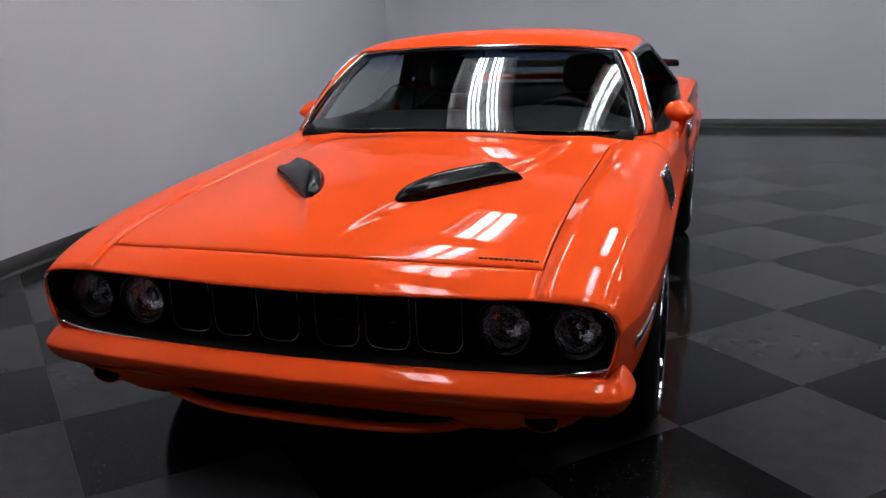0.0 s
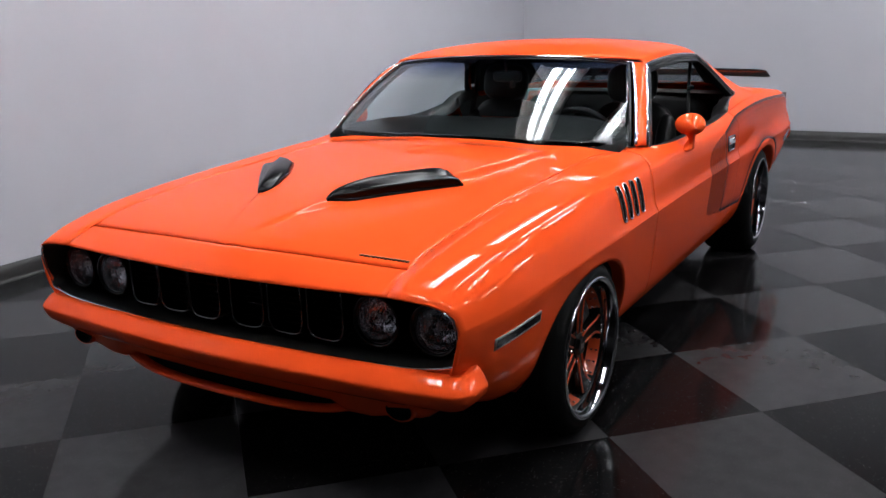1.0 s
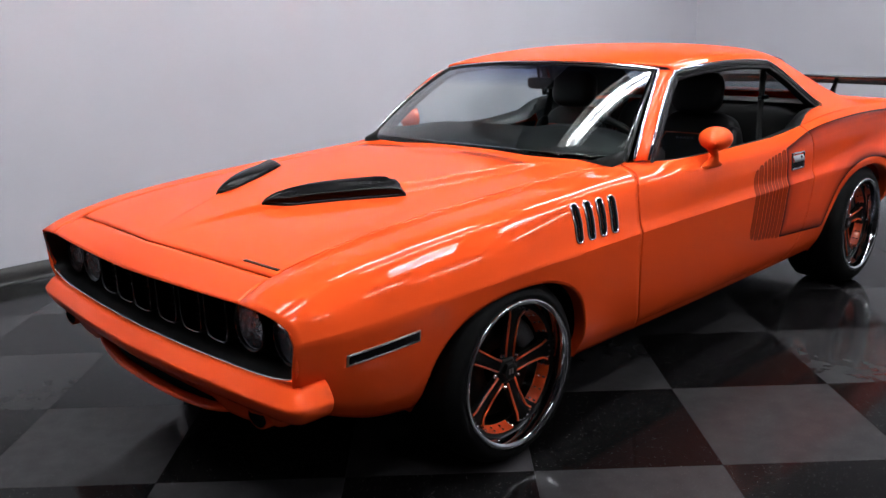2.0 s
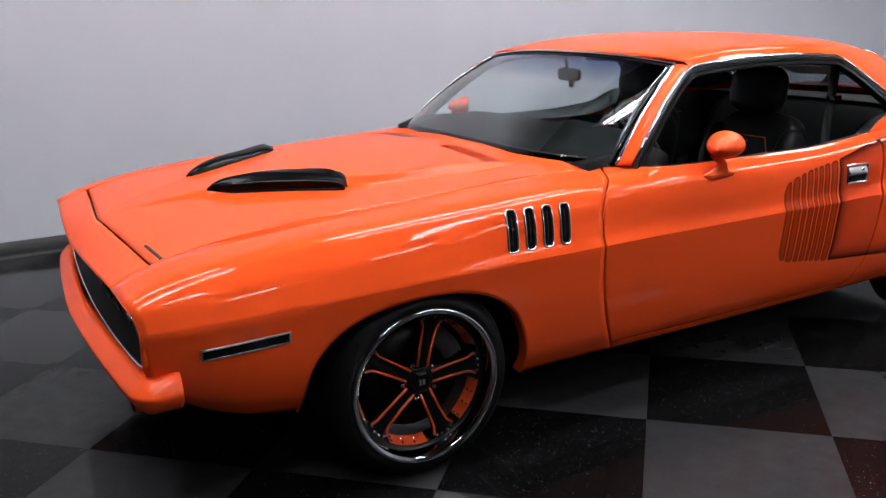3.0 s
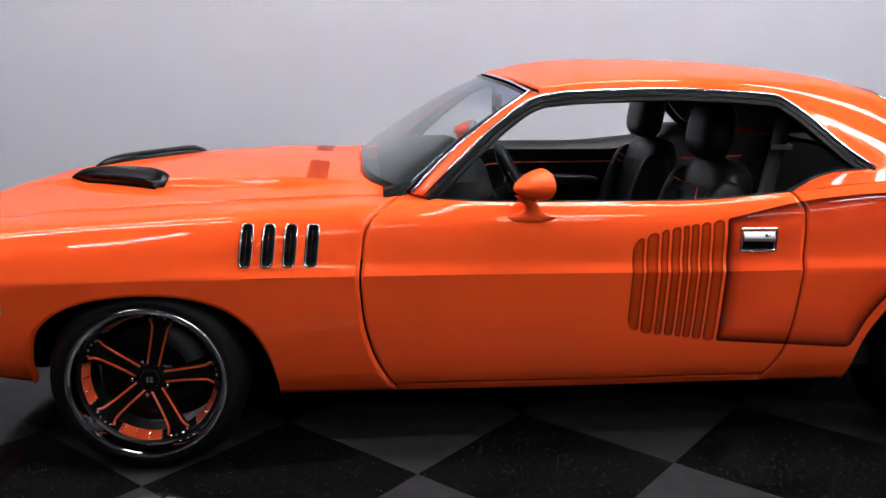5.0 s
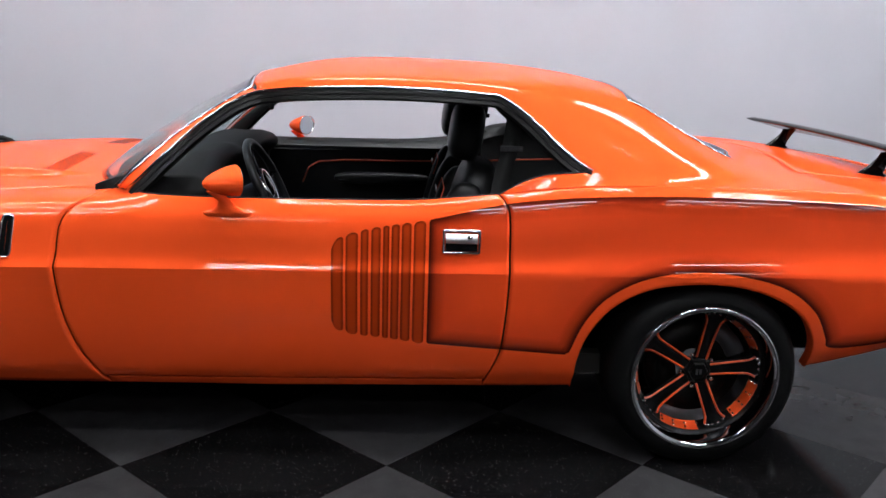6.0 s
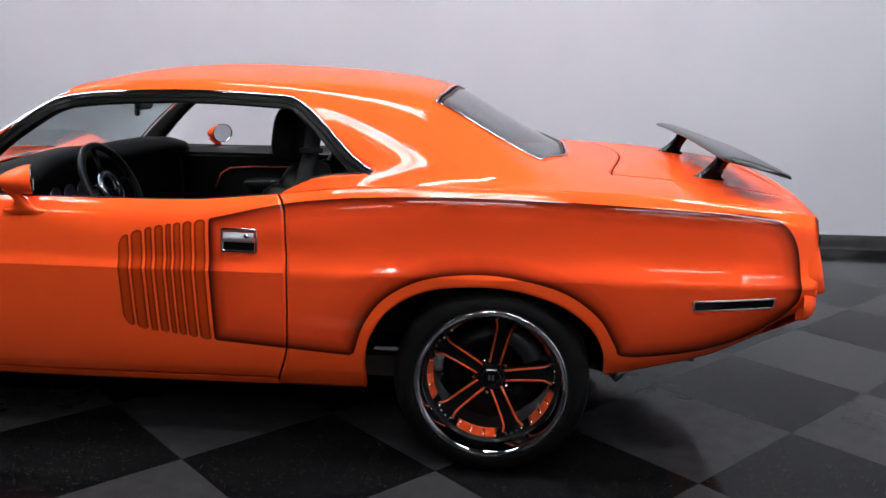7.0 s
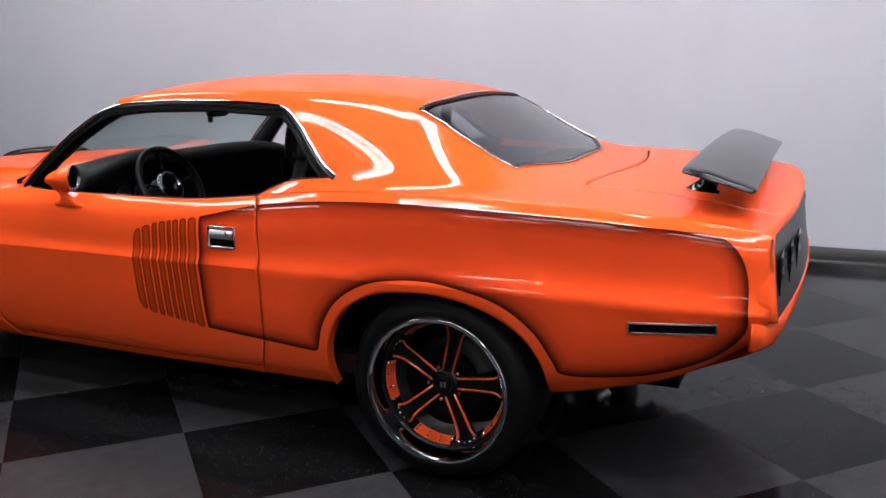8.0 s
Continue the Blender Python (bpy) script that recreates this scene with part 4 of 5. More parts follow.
def insert_frame(x):
    """One grille insert: a rounded U of thin silver bar with dark slats behind."""
    w, y0 = 0.064, -0.775 + 0.02 * (abs(x) / 0.4)
    z0, z1 = 0.502, 0.668
    pts = [(x - w, y0, z1), (x - w, y0, z0 + 0.05), (x - w + 0.006, y0, z0 + 0.02), (x - w + 0.022, y0, z0 + 0.004), (x, y0, z0), (x + w - 0.022, y0, z0 + 0.004), (x + w - 0.006, y0, z0 + 0.02), (x + w, y0, z0 + 0.05), (x + w, y0, z1)]
    fr = part("grille_insert", tube_bm(curve_of(pts, 32), 0.0025, 6), dark_metal, surround, "thin silver frame of a grille segment")
    walls = [[(p[0], p[1] + d, p[2]) for p in curve_of(pts, 32)] for d in (0.003, 0.07)]
    part("insert_wall", grid_mesh(walls), black_satin, fr)
    for k in range(7):
        z = z0 + 0.02 + 0.02 * k
        part("slat", box_bm(x - w + 0.004, x + w - 0.004, y0 + 0.035, y0 + 0.055, z, z + 0.006), black_deep, fr, shade=False)


for x in (0.09, 0.235, 0.38):
    insert_frame(x)
    insert_frame(-x)


def headlamp(x, y, z):
    lamp = part("headlamp", ring_bm([(0.07, 0.076), (0.0, 0.079), (-0.012, 0.085), (-0.016, 0.083), (-0.014, 0.076), (0.0, 0.070), (0.01, 0.068)], 40, "y"), black_gloss, car, "round sealed-beam headlamp in a black bezel")
    lamp.location, lamp.scale = (x, y + 0.012, z), (0.93, 0.93, 0.93)
    part("lamp_ring", ring_bm([(-0.003, 0.071), (-0.007, 0.0725), (-0.003, 0.0738)], 40, "y"), dark_metal, lamp)
    part("reflector", ring_bm([(0.002, 0.069), (0.02, 0.062), (0.038, 0.045), (0.048, 0.022), (0.05, 0.001)], 36, "y"), lamp_chrome, lamp)
    ob = part("lens", ring_bm([(0.0, 0.070), (-0.010, 0.062), (-0.017, 0.045), (-0.021, 0.024), (-0.0225, 0.0008)], 36, "y"), lens_glass, lamp, "clear fluted headlamp lens")
    thick(ob, 0.003)
    part("bulb", ring_bm([(0.048, 0.001), (0.046, 0.009), (0.02, 0.009), (0.014, 0.001)], 16, "y"), silver, lamp)
    return lamp


lamp_chrome = material("lamp_reflector", (0.92, 0.93, 0.95), 0.08, 1.0)
ns_l = node(lens_glass, "ShaderNodeTexVoronoi", Scale=95.0)
tc_l, bp_l = node(lens_glass, "ShaderNodeTexCoord"), node(lens_glass, "ShaderNodeBump", Strength=0.9, Distance=0.006)
wire(lens_glass, tc_l.outputs["Object"], ns_l.inputs["Vector"])
wire(lens_glass, ns_l.outputs["Distance"], bp_l.inputs["Height"])
wire(lens_glass, bp_l.outputs["Normal"], lens_glass.node_tree.nodes["Principled BSDF"].inputs["Normal"])
for x, y in ((0.74, -0.735), (0.553, -0.745), (-0.74, -0.735), (-0.553, -0.745)):
    headlamp(x, y, 0.583)

# the fender's nose, from its front edge round to the grille opening
nose_x = pchip([0.50, 0.512, 0.54, 0.575, 0.62, 0.652, 0.672, 0.69], [0.814, 0.830, 0.846, 0.850, 0.850, 0.843, 0.821, 0.79])
nose_y_at = pchip([0.50, 0.54, 0.62, 0.672, 0.69], [-0.785, -0.786, -0.797, -0.812, -0.82])
for sgn in (1, -1):
    rows = []
    for z in span(0.49, 0.688, 24):
        sz = s_at(-0.80, min(z, 0.672))
        a, b = np.array(side_point(-0.80, sz)) + (0.001, 0.006, 0), np.array((nose_x(z) - 0.002, nose_y_at(z) + 0.002, z))
        m = (a + b) / 2 + (0.004, -0.007, 0)
        rows.append([(sgn * p[0], p[1], p[2]) for p in [(1 - t) ** 2 * a + 2 * t * (1 - t) * m + t * t * b for t in span(0, 1, 6)]])
    thick(part("fender_nose", grid_mesh(rows, (sgn, -1, 0)), paint, car), 0.004)

# body-coloured strip between grille and bumper
fascia = [[(x, -0.815 + 0.032 * (x / 0.8) ** 2 - 0.001 + d, z) for d, z in ((0.004, mouth_foot(abs(x)) - 0.003), (0.0, mouth_foot(abs(x)) - 0.008), (0.004, 0.455), (0.02, 0.42))] for x in span(-0.82, 0.82, 40)]
part("lower_fascia", grid_mesh(fascia, (0, -1, 0)), paint, car)

BUMP = [(0.0, -0.892), (0.2, -0.886), (0.45, -0.872), (0.65, -0.856), (0.785, -0.842), (0.848, -0.828), (0.880, -0.80), (0.890, -0.765), (0.892, -0.712)]


def bumper_rows(path, section, tip=None):
    """Section (outward, z) swept along the half path and mirrored; the ends closed."""
    pts = curve_of(path, 48)
    full = [np.array((-p[0], p[1])) for p in reversed(pts[1:])] + pts
    rows = []
    for i, p in enumerate(full):
        a, b = full[max(i - 1, 0)], full[min(i + 1, len(full) - 1)]
        d = (b - a) / (np.linalg.norm(b - a) + 1e-9)
        n = np.array((d[1], -d[0]))
        k = abs(i - 48) / 48
        rows.append([(p[0] + n[0] * o, p[1] + n[1] * o, z + (tip(k, z) if tip else 0)) for o, z in section])
    c0, c1 = np.mean(rows[0], 0), np.mean(rows[-1], 0)
    return [[tuple(c0 * 0.9 + np.array(q) * 0.1 + (0, 0.004, 0)) for q in rows[0]], [tuple(c0 * 0.1 + np.array(q) * 0.9 + (0, 0.003, 0)) for q in rows[0]]] + rows + [[tuple(c1 * 0.1 + np.array(q) * 0.9 + (0, 0.003, 0)) for q in rows[-1]], [tuple(c1 * 0.9 + np.array(q) * 0.1 + (0, 0.004, 0)) for q in rows[-1]]]


SEC = [(-0.055, 0.486), (-0.036, 0.484), (-0.026, 0.478), (-0.010, 0.460), (-0.001, 0.449), (0.001, 0.444), (0.0, 0.438), (-0.006, 0.420), (-0.018, 0.400), (-0.030, 0.390), (-0.05, 0.386), (-0.06, 0.43)]
bump = part("front_bumper", grid_mesh(bumper_rows(BUMP, SEC, lambda k, z: 0.006 * smooth(0.5, 1.0, k) if z < 0.42 else 0.014 * smooth(0.80, 1.0, k) * smooth(0.44, 0.47, z)), closed=True), paint, car, "orange body-coloured front bumper")
bmesh_fix(bump)
v_low = pchip([0, 0.42, 0.47, 0.56, 0.60, 0.72, 0.79, 0.88], [0.338, 0.338, 0.312, 0.312, 0.322, 0.335, 0.375, 0.38])
val = [[(x, -0.858 + 0.055 * (x / 0.88) ** 2 + d, 0.39 * (1 - t) + v_low(abs(x)) * t) for d, t in ((0.0, 0.0), (0.02, 0.35), (0.035, 0.75), (0.05, 1.0), (0.075, 1.02))] for x in span(-0.79, 0.79, 60)]
valance = part("front_valance", grid_mesh(val, (0, -1, 0)), paint, car, "orange chin valance with a central air slot")
chin = [(x, -0.812 + 0.06 * (abs(x) / 0.5) ** 2.5, 0.290 + 0.035 * (abs(x) / 0.5) ** 6) for x in span(-0.5, 0.5, 40)]
part("chin_lip", tube_bm(chin, 0.022, 12, flat=0.5), paint, valance)
# black sheet that stands for the shade inside the slot
slot = [[(x, -0.80 + 0.06 * (abs(x) / 0.5) ** 2.5 + d, z) for d, z in ((0.012, 0.345), (0.012, 0.28))] for x in span(-0.46, 0.46, 20)]
part("slot_dark_sheet", grid_mesh(slot, (0, -1, 0)), black_deep, valance)
for sgn in (1, -1):
    pocket = ring_bm([(0.0, 0.030), (-0.008, 0.050), (-0.012, 0.055), (-0.006, 0.058), (0.03, 0.058)], 28, "y")
    ob = part("lamp_pocket", pocket, paint, valance)
    ob.location, ob.scale = (sgn * 0.665, -0.800, 0.360), (0.85, 1.0, 0.55)
    # black disc that stands for the shade inside the pocket
    ob = part("pocket_dark_disc", ring_bm([(0.0, 0.0005), (0.0, 0.045), (-0.006, 0.05)], 28, "y"), black_deep, valance)
    ob.location, ob.scale = (sgn * 0.665, -0.807, 0.361), (0.85, 1.0, 0.55)

# ---- rear end ----
TAIL_HALF = [(x, 3.712 + tail_bow(x), 0.905 - 0.020 * (x / 0.845) ** 2) for x in span(0, 0.80, 12)] + [(0.845, 3.718, 0.882), (0.872, 3.72, 0.845), (0.895, 3.72, 0.78), (0.915, 3.722, 0.72), (0.925, 3.722, 0.668)] + [(x, 3.725 + tail_bow(x), 0.655) for x in span(0.90, 0, 12)]
TAIL = TAIL_HALF + [(-x, y, z) for x, y, z in reversed(TAIL_HALF[1:-1])]


def tail_loop(inset, dy):
    out = []
    for x, y, z in TAIL:
        zz = min(max(z, 0.655 + inset * 0.3), 0.90 - inset)
        xx = math.copysign(max(abs(x) - inset * 1.25, 0) if abs(x) > 0.6 else abs(x), x)
        out.append((xx, 3.700 + 0.14 * (0.9 - z) + dy + tail_bow(x), zz))
    return out


frame_t = part("tail_frame", grid_mesh([[(x, y - 0.03, z) for x, y, z in TAIL], TAIL, tail_loop(0.005, 0.010), tail_loop(0.010, 0.013), tail_loop(0.016, 0.012), tail_loop(0.020, 0.004)], closed=True), paint, car, "orange frame round the tail panel")
bmesh_fix(frame_t)
tp = [[(x, 3.709 + 0.14 * (0.9 - z) + tail_bow(x), z) for z in (0.66, 0.70, 0.76, 0.82, 0.882)] for x in span(-0.89, 0.89, 30)]
tail = part("tail_panel", grid_mesh(tp, (0, 1, 0)), tail_black, car, "matt black tail panel with dark lamps")
for x in (0.77, 0.60, 0.43, -0.43, -0.60, -0.77):
    yy = 3.706 + 0.14 * 0.13 + tail_bow(x)
    bm = box_bm(x - 0.065, x + 0.065, yy - 0.002, yy + 0.006, 0.715, 0.825)
    ob = bevelled(part("tail_lamp", bm, black_gloss, tail, "dark smoked tail lamp", shade=False), 0.004)
    part("lamp_bar", box_bm(x - 0.05, x + 0.05, yy + 0.006, yy + 0.010, 0.765, 0.777), silver, ob, shade=False)

RB = [(0.0, 3.800), (0.3, 3.793), (0.6, 3.774), (0.8, 3.750), (0.885, 3.732), (0.922, 3.714), (0.935, 3.695), (0.938, 3.680)]
RSEC = [(0.045, 0.662), (0.015, 0.660), (0.0, 0.650), (-0.002, 0.62), (0.004, 0.592), (0.018, 0.575), (0.045, 0.568), (0.05, 0.61)]
rb = part("rear_bumper", grid_mesh(bumper_rows(RB, [(-o, z) for o, z in [(-a, b) for a, b in RSEC]], None), closed=True), paint, car, "orange body-coloured rear bumper")
bmesh_fix(rb)
lower = [[(x * (1 - 0.1 * t), 3.74 - 0.30 * t, 0.59 - 0.17 * t ** 0.8) for t in span(0, 1, 6)] for x in span(-0.86, 0.86, 20)]
part("rear_valance", grid_mesh(lower, (0, 1, -0.6)), paint, car)


# rear wing on two struts
def wing_section(x):
    k = abs(x) / 0.79
    z = 1.052 - 0.012 * k ** 2
    ch = 0.215 - 0.02 * smooth(0.93, 1.0, k)
    y0 = 3.445 + 0.012 * smooth(0.9, 1.0, k)
    th = 1.0 - 0.55 * smooth(0.94, 1.0, k)
    pts = []
    for t, h in ((0, 0.0), (0.03, 0.007), (0.12, 0.013), (0.35, 0.016), (0.7, 0.010), (0.97, 0.006), (1.0, 0.0), (0.97, -0.007), (0.7, -0.008), (0.35, -0.008), (0.1, -0.007), (0.03, -0.005)):
        pts.append((x, y0 + ch * t, z - 0.05 * t ** 1.2 + h * th))
    return pts


xs_w = span(-0.79, 0.79, 48)
rows_w = [wing_section(x) for x in xs_w]
mid = lambda r, dx: [tuple(np.mean(r, 0) * 0.97 + np.array(p) * 0.03 + (dx, 0, 0)) for p in r]
wing = part("rear_wing", grid_mesh([mid(rows_w[0], -0.004)] + rows_w + [mid(rows_w[-1], 0.004)], closed=True), wing_black, car, "satin black rear wing on two struts")
bmesh_fix(wing)
for x in (0.43, -0.43):
    rows = []
    for z, ya, yb, w in ((0.932, 3.405, 3.53, 0.028), (0.940, 3.408, 3.528, 0.026), (0.945, 3.42, 3.518, 0.015), (0.97, 3.455, 3.525, 0.011), (1.0, 3.485, 3.545, 0.010), (1.022, 3.498, 3.562, 0.012)):
        rows.append([(x + w * math.cos(a), (ya + yb) / 2 + (yb - ya) / 2 * math.sin(a), z) for a in [2 * math.pi * k / 20 for k in range(20)]])
    st = part("strut", grid_mesh(rows, closed=True), black_gloss, wing, "gloss black wing strut")
    bmesh_fix(st)

# ---- running gear ----
ANGLES = [77, 149, 221, 293, 5]
rim_black = material("wheel_black", (0.003, 0.003, 0.003), 0.35, 0.0, 0.25, Specular_IOR_Level=0.15)
# copy of the chrome, darkened for the dark floor and ceiling it mirrors
lip_chrome_dim = material("lip_chrome_dim", (0.22, 0.22, 0.23), 0.08, 1.0)
rim_orange = material("wheel_orange", (0.60, 0.062, 0.009), 0.35, 0.0, 0.6)
bolt_chrome = chrome
# steel darkened to carry the shade behind the spokes
disc_steel_shaded = material("brake_disc", (0.022, 0.021, 0.021), 0.5, 1.0)


def polar(x, r, deg, off=0.0):
    """A point of the wheel: r along the direction deg (from the rear, upwards), off across it."""
    c, s = math.cos(radians(deg)), math.sin(radians(deg))
    return (x, r * c - off * s, r * s + off * c)


def spoke_bm(sgn, deg):
    """A black spoke that narrows from the rim's plate to the hub."""
    bm = bmesh.new()
    rows = []
    for r, w, x in ((0.030, 0.024, -0.040), (0.055, 0.0175, -0.044), (0.10, 0.0185, -0.046), (0.15, 0.021, -0.045), (0.172, 0.025, -0.042), (0.188, 0.031, -0.037), (0.200, 0.034, -0.034)):
        rows.append([bm.verts.new(polar(sgn * (x + dx), r, deg, w * o)) for o, dx in ((-1, -0.018), (-1, 0.0), (-0.7, 0.004), (0.7, 0.004), (1, 0.0), (1, -0.018))])
    for i in range(len(rows) - 1):
        for j in range(5):
            bm.faces.new((rows[i][j], rows[i][j + 1], rows[i + 1][j + 1], rows[i + 1][j]))
    bmesh.ops.recalc_face_normals(bm, faces=bm.faces)
    if sum(f.normal.x for f in bm.faces) * sgn < 0:
        bmesh.ops.reverse_faces(bm, faces=bm.faces)
    return bm


def wheel(x, y, r, w, rim, sgn, dish):
    """A tyre on a deep wheel with five spokes edged in orange."""
    tyre = [(-w, rim), (-w - 0.004, rim + 0.02), (-w + 0.01, r - 0.022), (-w + 0.03, r - 0.003), (-w / 2, r), (-0.045, r - 0.003), (-0.022, r - 0.014), (-0.006, r - 0.034), (0.003, rim + 0.022), (0.001, rim + 0.006), (-0.008, rim)]
    d, far = -0.7 * dish, -sgn * dish
    barrel = [(0.002, rim - 0.011), (0.007, rim - 0.004), (0.008, rim + 0.003), (0.003, rim + 0.007), (0.0, rim + 0.004)]
    wh = part("wheel", ring_bm([(sgn * a, b) for a, b in barrel], 72), chrome, car, "deep chrome-lipped wheel with black spokes edged in orange")
    wh.location = (sgn * x, y, r)
    ty = part("tyre", ring_bm([(sgn * a, b) for a, b in tyre], 72), rubber, wh, "black low-profile tyre")
    part("rim_lip", ring_bm([(sgn * a, b) for a, b in ((0.002, rim - 0.011), (-0.012, rim - 0.016), (-0.03 + d, rim - 0.019))], 72), lip_chrome_dim, wh, "polished rim lip")
    part("rim_step", ring_bm([(sgn * a, b) for a, b in ((-0.03 + d, rim - 0.019), (-0.034 + d, rim - 0.022), (-0.036 + d, rim - 0.030))], 72), rim_black, wh)
    band = ((-0.036 + d, rim - 0.030), (-0.055 + d, rim - 0.036), (-0.075 + d, rim - 0.046))
    part("rim_ring", ring_bm([(sgn * a, b + 0.0025) for a, b in band], 72), rim_black, wh)
    for deg in ANGLES:
        rows = [[polar(sgn * a, b, g) for a, b in band] for g in span(deg + 36 - 19, deg + 36 + 19, 12)]
        arc = part("rim_band", grid_mesh(rows), rim_orange, wh, "orange piece of the rim between two spokes")
        bmesh_fix(arc)
    part("barrel", ring_bm([(sgn * a, b) for a, b in ((-0.075 + d, rim - 0.046), (-0.08 + d, rim - 0.03), (-w, rim - 0.02))], 60), rim_black, wh)
    for deg in ANGLES:
        sp = part("spoke", spoke_bm(sgn, deg), rim_black, wh, "gloss black spoke")
        sp.location, sp.scale = (far, 0, 0), (1, 1.06, 1.06)
        for o in (-1, 1):
            line = [polar(sgn * (xx + 0.004), rr, deg, o * ww) for rr, ww, xx in ((0.042, 0.0165, -0.040), (0.10, 0.0185, -0.043), (0.15, 0.0212, -0.042), (0.166, 0.0235, -0.040), (0.178, 0.030, -0.037), (0.184, 0.034, -0.035))]
            part("spoke_edge", tube_bm(line, 0.0036, 6), rim_orange, sp, "thin orange spoke edge")
        for rr, o in ((0.190, -0.026), (0.190, 0.026), (0.196, -0.010), (0.196, 0.010)):
            part("rivet", ring_bm([(sgn * a, b) for a, b in ((0.0, 0.0045), (0.003, 0.004), (0.0045, 0.0005))], 8, "x", polar(sgn * -0.031, rr, deg, o)), bolt_chrome, sp)
    for k in range(30):
        a = 12 * k
        if min(abs((a - d + 180) % 360 - 180) for d in ANGLES) > 13:
            for depth, rr in ((-0.044, rim - 0.035), (-0.060, rim - 0.041)):
                part("rivet", ring_bm([(sgn * q, b) for q, b in ((-0.004, 0.0045), (0.0, 0.0045), (0.003, 0.0036), (0.0042, 0.0005))], 8, "x", polar(sgn * (depth + d), rr, a)), bolt_chrome, wh)
    hub = part("hub_cap", ring_bm([(sgn * a, b) for a, b in ((-0.05, 0.046), (-0.036, 0.046), (-0.033, 0.043), (-0.031, 0.034), (-0.022, 0.032), (-0.020, 0.028), (-0.020, 0.0006))], 6), rim_black, wh, "black six-sided hub cap", shade=False)
    hub.location.x = far
    for k in range(2):
        part("cap_mark", box_bm(sgn * -0.0203, sgn * -0.0190, -0.010 + 0.012 * k, -0.002 + 0.012 * k, -0.009, 0.009), silver, hub, shade=False)
    for k in range(5):
        part("lug_nut", ring_bm([(sgn * a, b) for a, b in ((-0.04, 0.007), (-0.032, 0.006), (-0.031, 0.0005))], 6, "x", polar(far, 0.058, ANGLES[k] + 36)), bolt_chrome, wh)
    part("brake_disc", ring_bm([(sgn * a, b) for a, b in ((-0.10, 0.06), (-0.085, 0.06), (-0.085, 0.165), (-0.105, 0.165))], 48), disc_steel_shaded, wh, "steel brake disc, darkened as shade behind the spokes").location.x = far
    cal = []
    for deg in span(20, 75, 8):
        cal.append([polar(sgn * xx, rr, deg) for xx, rr in ((-0.06, 0.115), (-0.06, 0.175), (-0.12, 0.178), (-0.12, 0.115))])
    ob = part("brake_caliper", grid_mesh(cal, closed=True), caliper_paint, wh, "dark brake caliper")
    ob.location.x = far
    bmesh_fix(ob)
    return wh


caliper_paint = material("caliper", (0.03, 0.03, 0.032), 0.4)
for sgn in (1, -1):
    wheel(0.917, 0.0, 0.309, 0.25, 0.241, sgn, 0.015)
    wheel(0.932, 2.743, 0.321, 0.29, 0.241, sgn, 0.04)

# wheel wells, and plain black blocks added to keep light out below the body
for sgn in (1, -1):
    for y, r, a0, a1, xin, zc in ((0.01, 0.40, 8, 172, 0.60, 0.26), (2.715, 0.405, 25, 160, 0.58, 0.29)):
        rows = [[(sgn * x, y + r * math.cos(radians(a)), zc + (r - 0.02) * math.sin(radians(a))) for x in (0.838, xin)] for a in span(a0, a1, 24)]
        part("wheel_well", grid_mesh(rows), black_deep, car)
    part("bay_side_block", box_bm(*sorted((sgn * 0.56, sgn * 0.60)), -0.62, 0.62, 0.25, 0.70), black_deep, car, shade=False)
part("underside_block", box_bm(-0.72, 0.72, 0.46, 2.26, 0.215, 0.26), black_deep, car, shade=False)
part("rear_underside_block", box_bm(-0.56, 0.56, 2.26, 3.45, 0.30, 0.40), black_deep, car, shade=False)
part("bay_block", box_bm(-0.56, 0.56, -0.66, 0.46, 0.24, 0.72), black_deep, car, shade=False)
for sgn in (1, -1):
    # black strip that stands for the shade below the sill
    rows = [[(sgn * 0.795, y, z) for z in (0.275, 0.236)] for y in (0.42, 2.28)]
    part("sill_shade_strip", grid_mesh(rows, (sgn, 0, 0)), black_deep, car)
    part("frame_rail", box_bm(*sorted((sgn * 0.76, sgn * 0.82)), 2.20, 2.42, 0.29, 0.36), dark_steel, car, "dark steel frame rail", shade=False)
    pipe = [(sgn * 0.42, 2.9, 0.25), (sgn * 0.46, 3.08, 0.25), (sgn * 0.50, 3.16, 0.245), (sgn * 0.53, 3.20, 0.22)]
    part("exhaust_pipe", tube_bm(curve_of(pipe, 12), 0.028, 16), steel, car, "bright steel exhaust pipe under the tail")
part("rear_axle", tube_bm([(-0.62, 2.743, 0.33), (0.62, 2.743, 0.33)], 0.045, 14), black_satin, car)


# ---- inside the car ----
def pillow(c, r, e=0.5, tilt=0.0, n=20, m=28, parent=None, name="cushion", mat=None, label="", roll=0.0):
    """A rounded block: half sizes r, corner power e (smaller is squarer), tilted back about x."""
    def pw(v, k):
        return math.copysign(abs(v) ** k, v)
    rows = []
    for i in range(n + 1):
        a = -math.pi / 2 + math.pi * i / n
        row = []
        for j in range(m):
            b = 2 * math.pi * j / m
            p = Vector((r[0] * pw(math.cos(a), e) * pw(math.cos(b), e), r[1] * pw(math.cos(a), e) * pw(math.sin(b), e), r[2] * pw(math.sin(a), e)))
            row.append(tuple(pose(0, 0, 0, tilt, roll, 0) @ p + Vector(c)))
        rows.append(row)
    bm = grid_mesh(rows, closed=True)
    bmesh.ops.recalc_face_normals(bm, faces=bm.faces)
    return part(name, bm, mat or leather, parent or car, label)


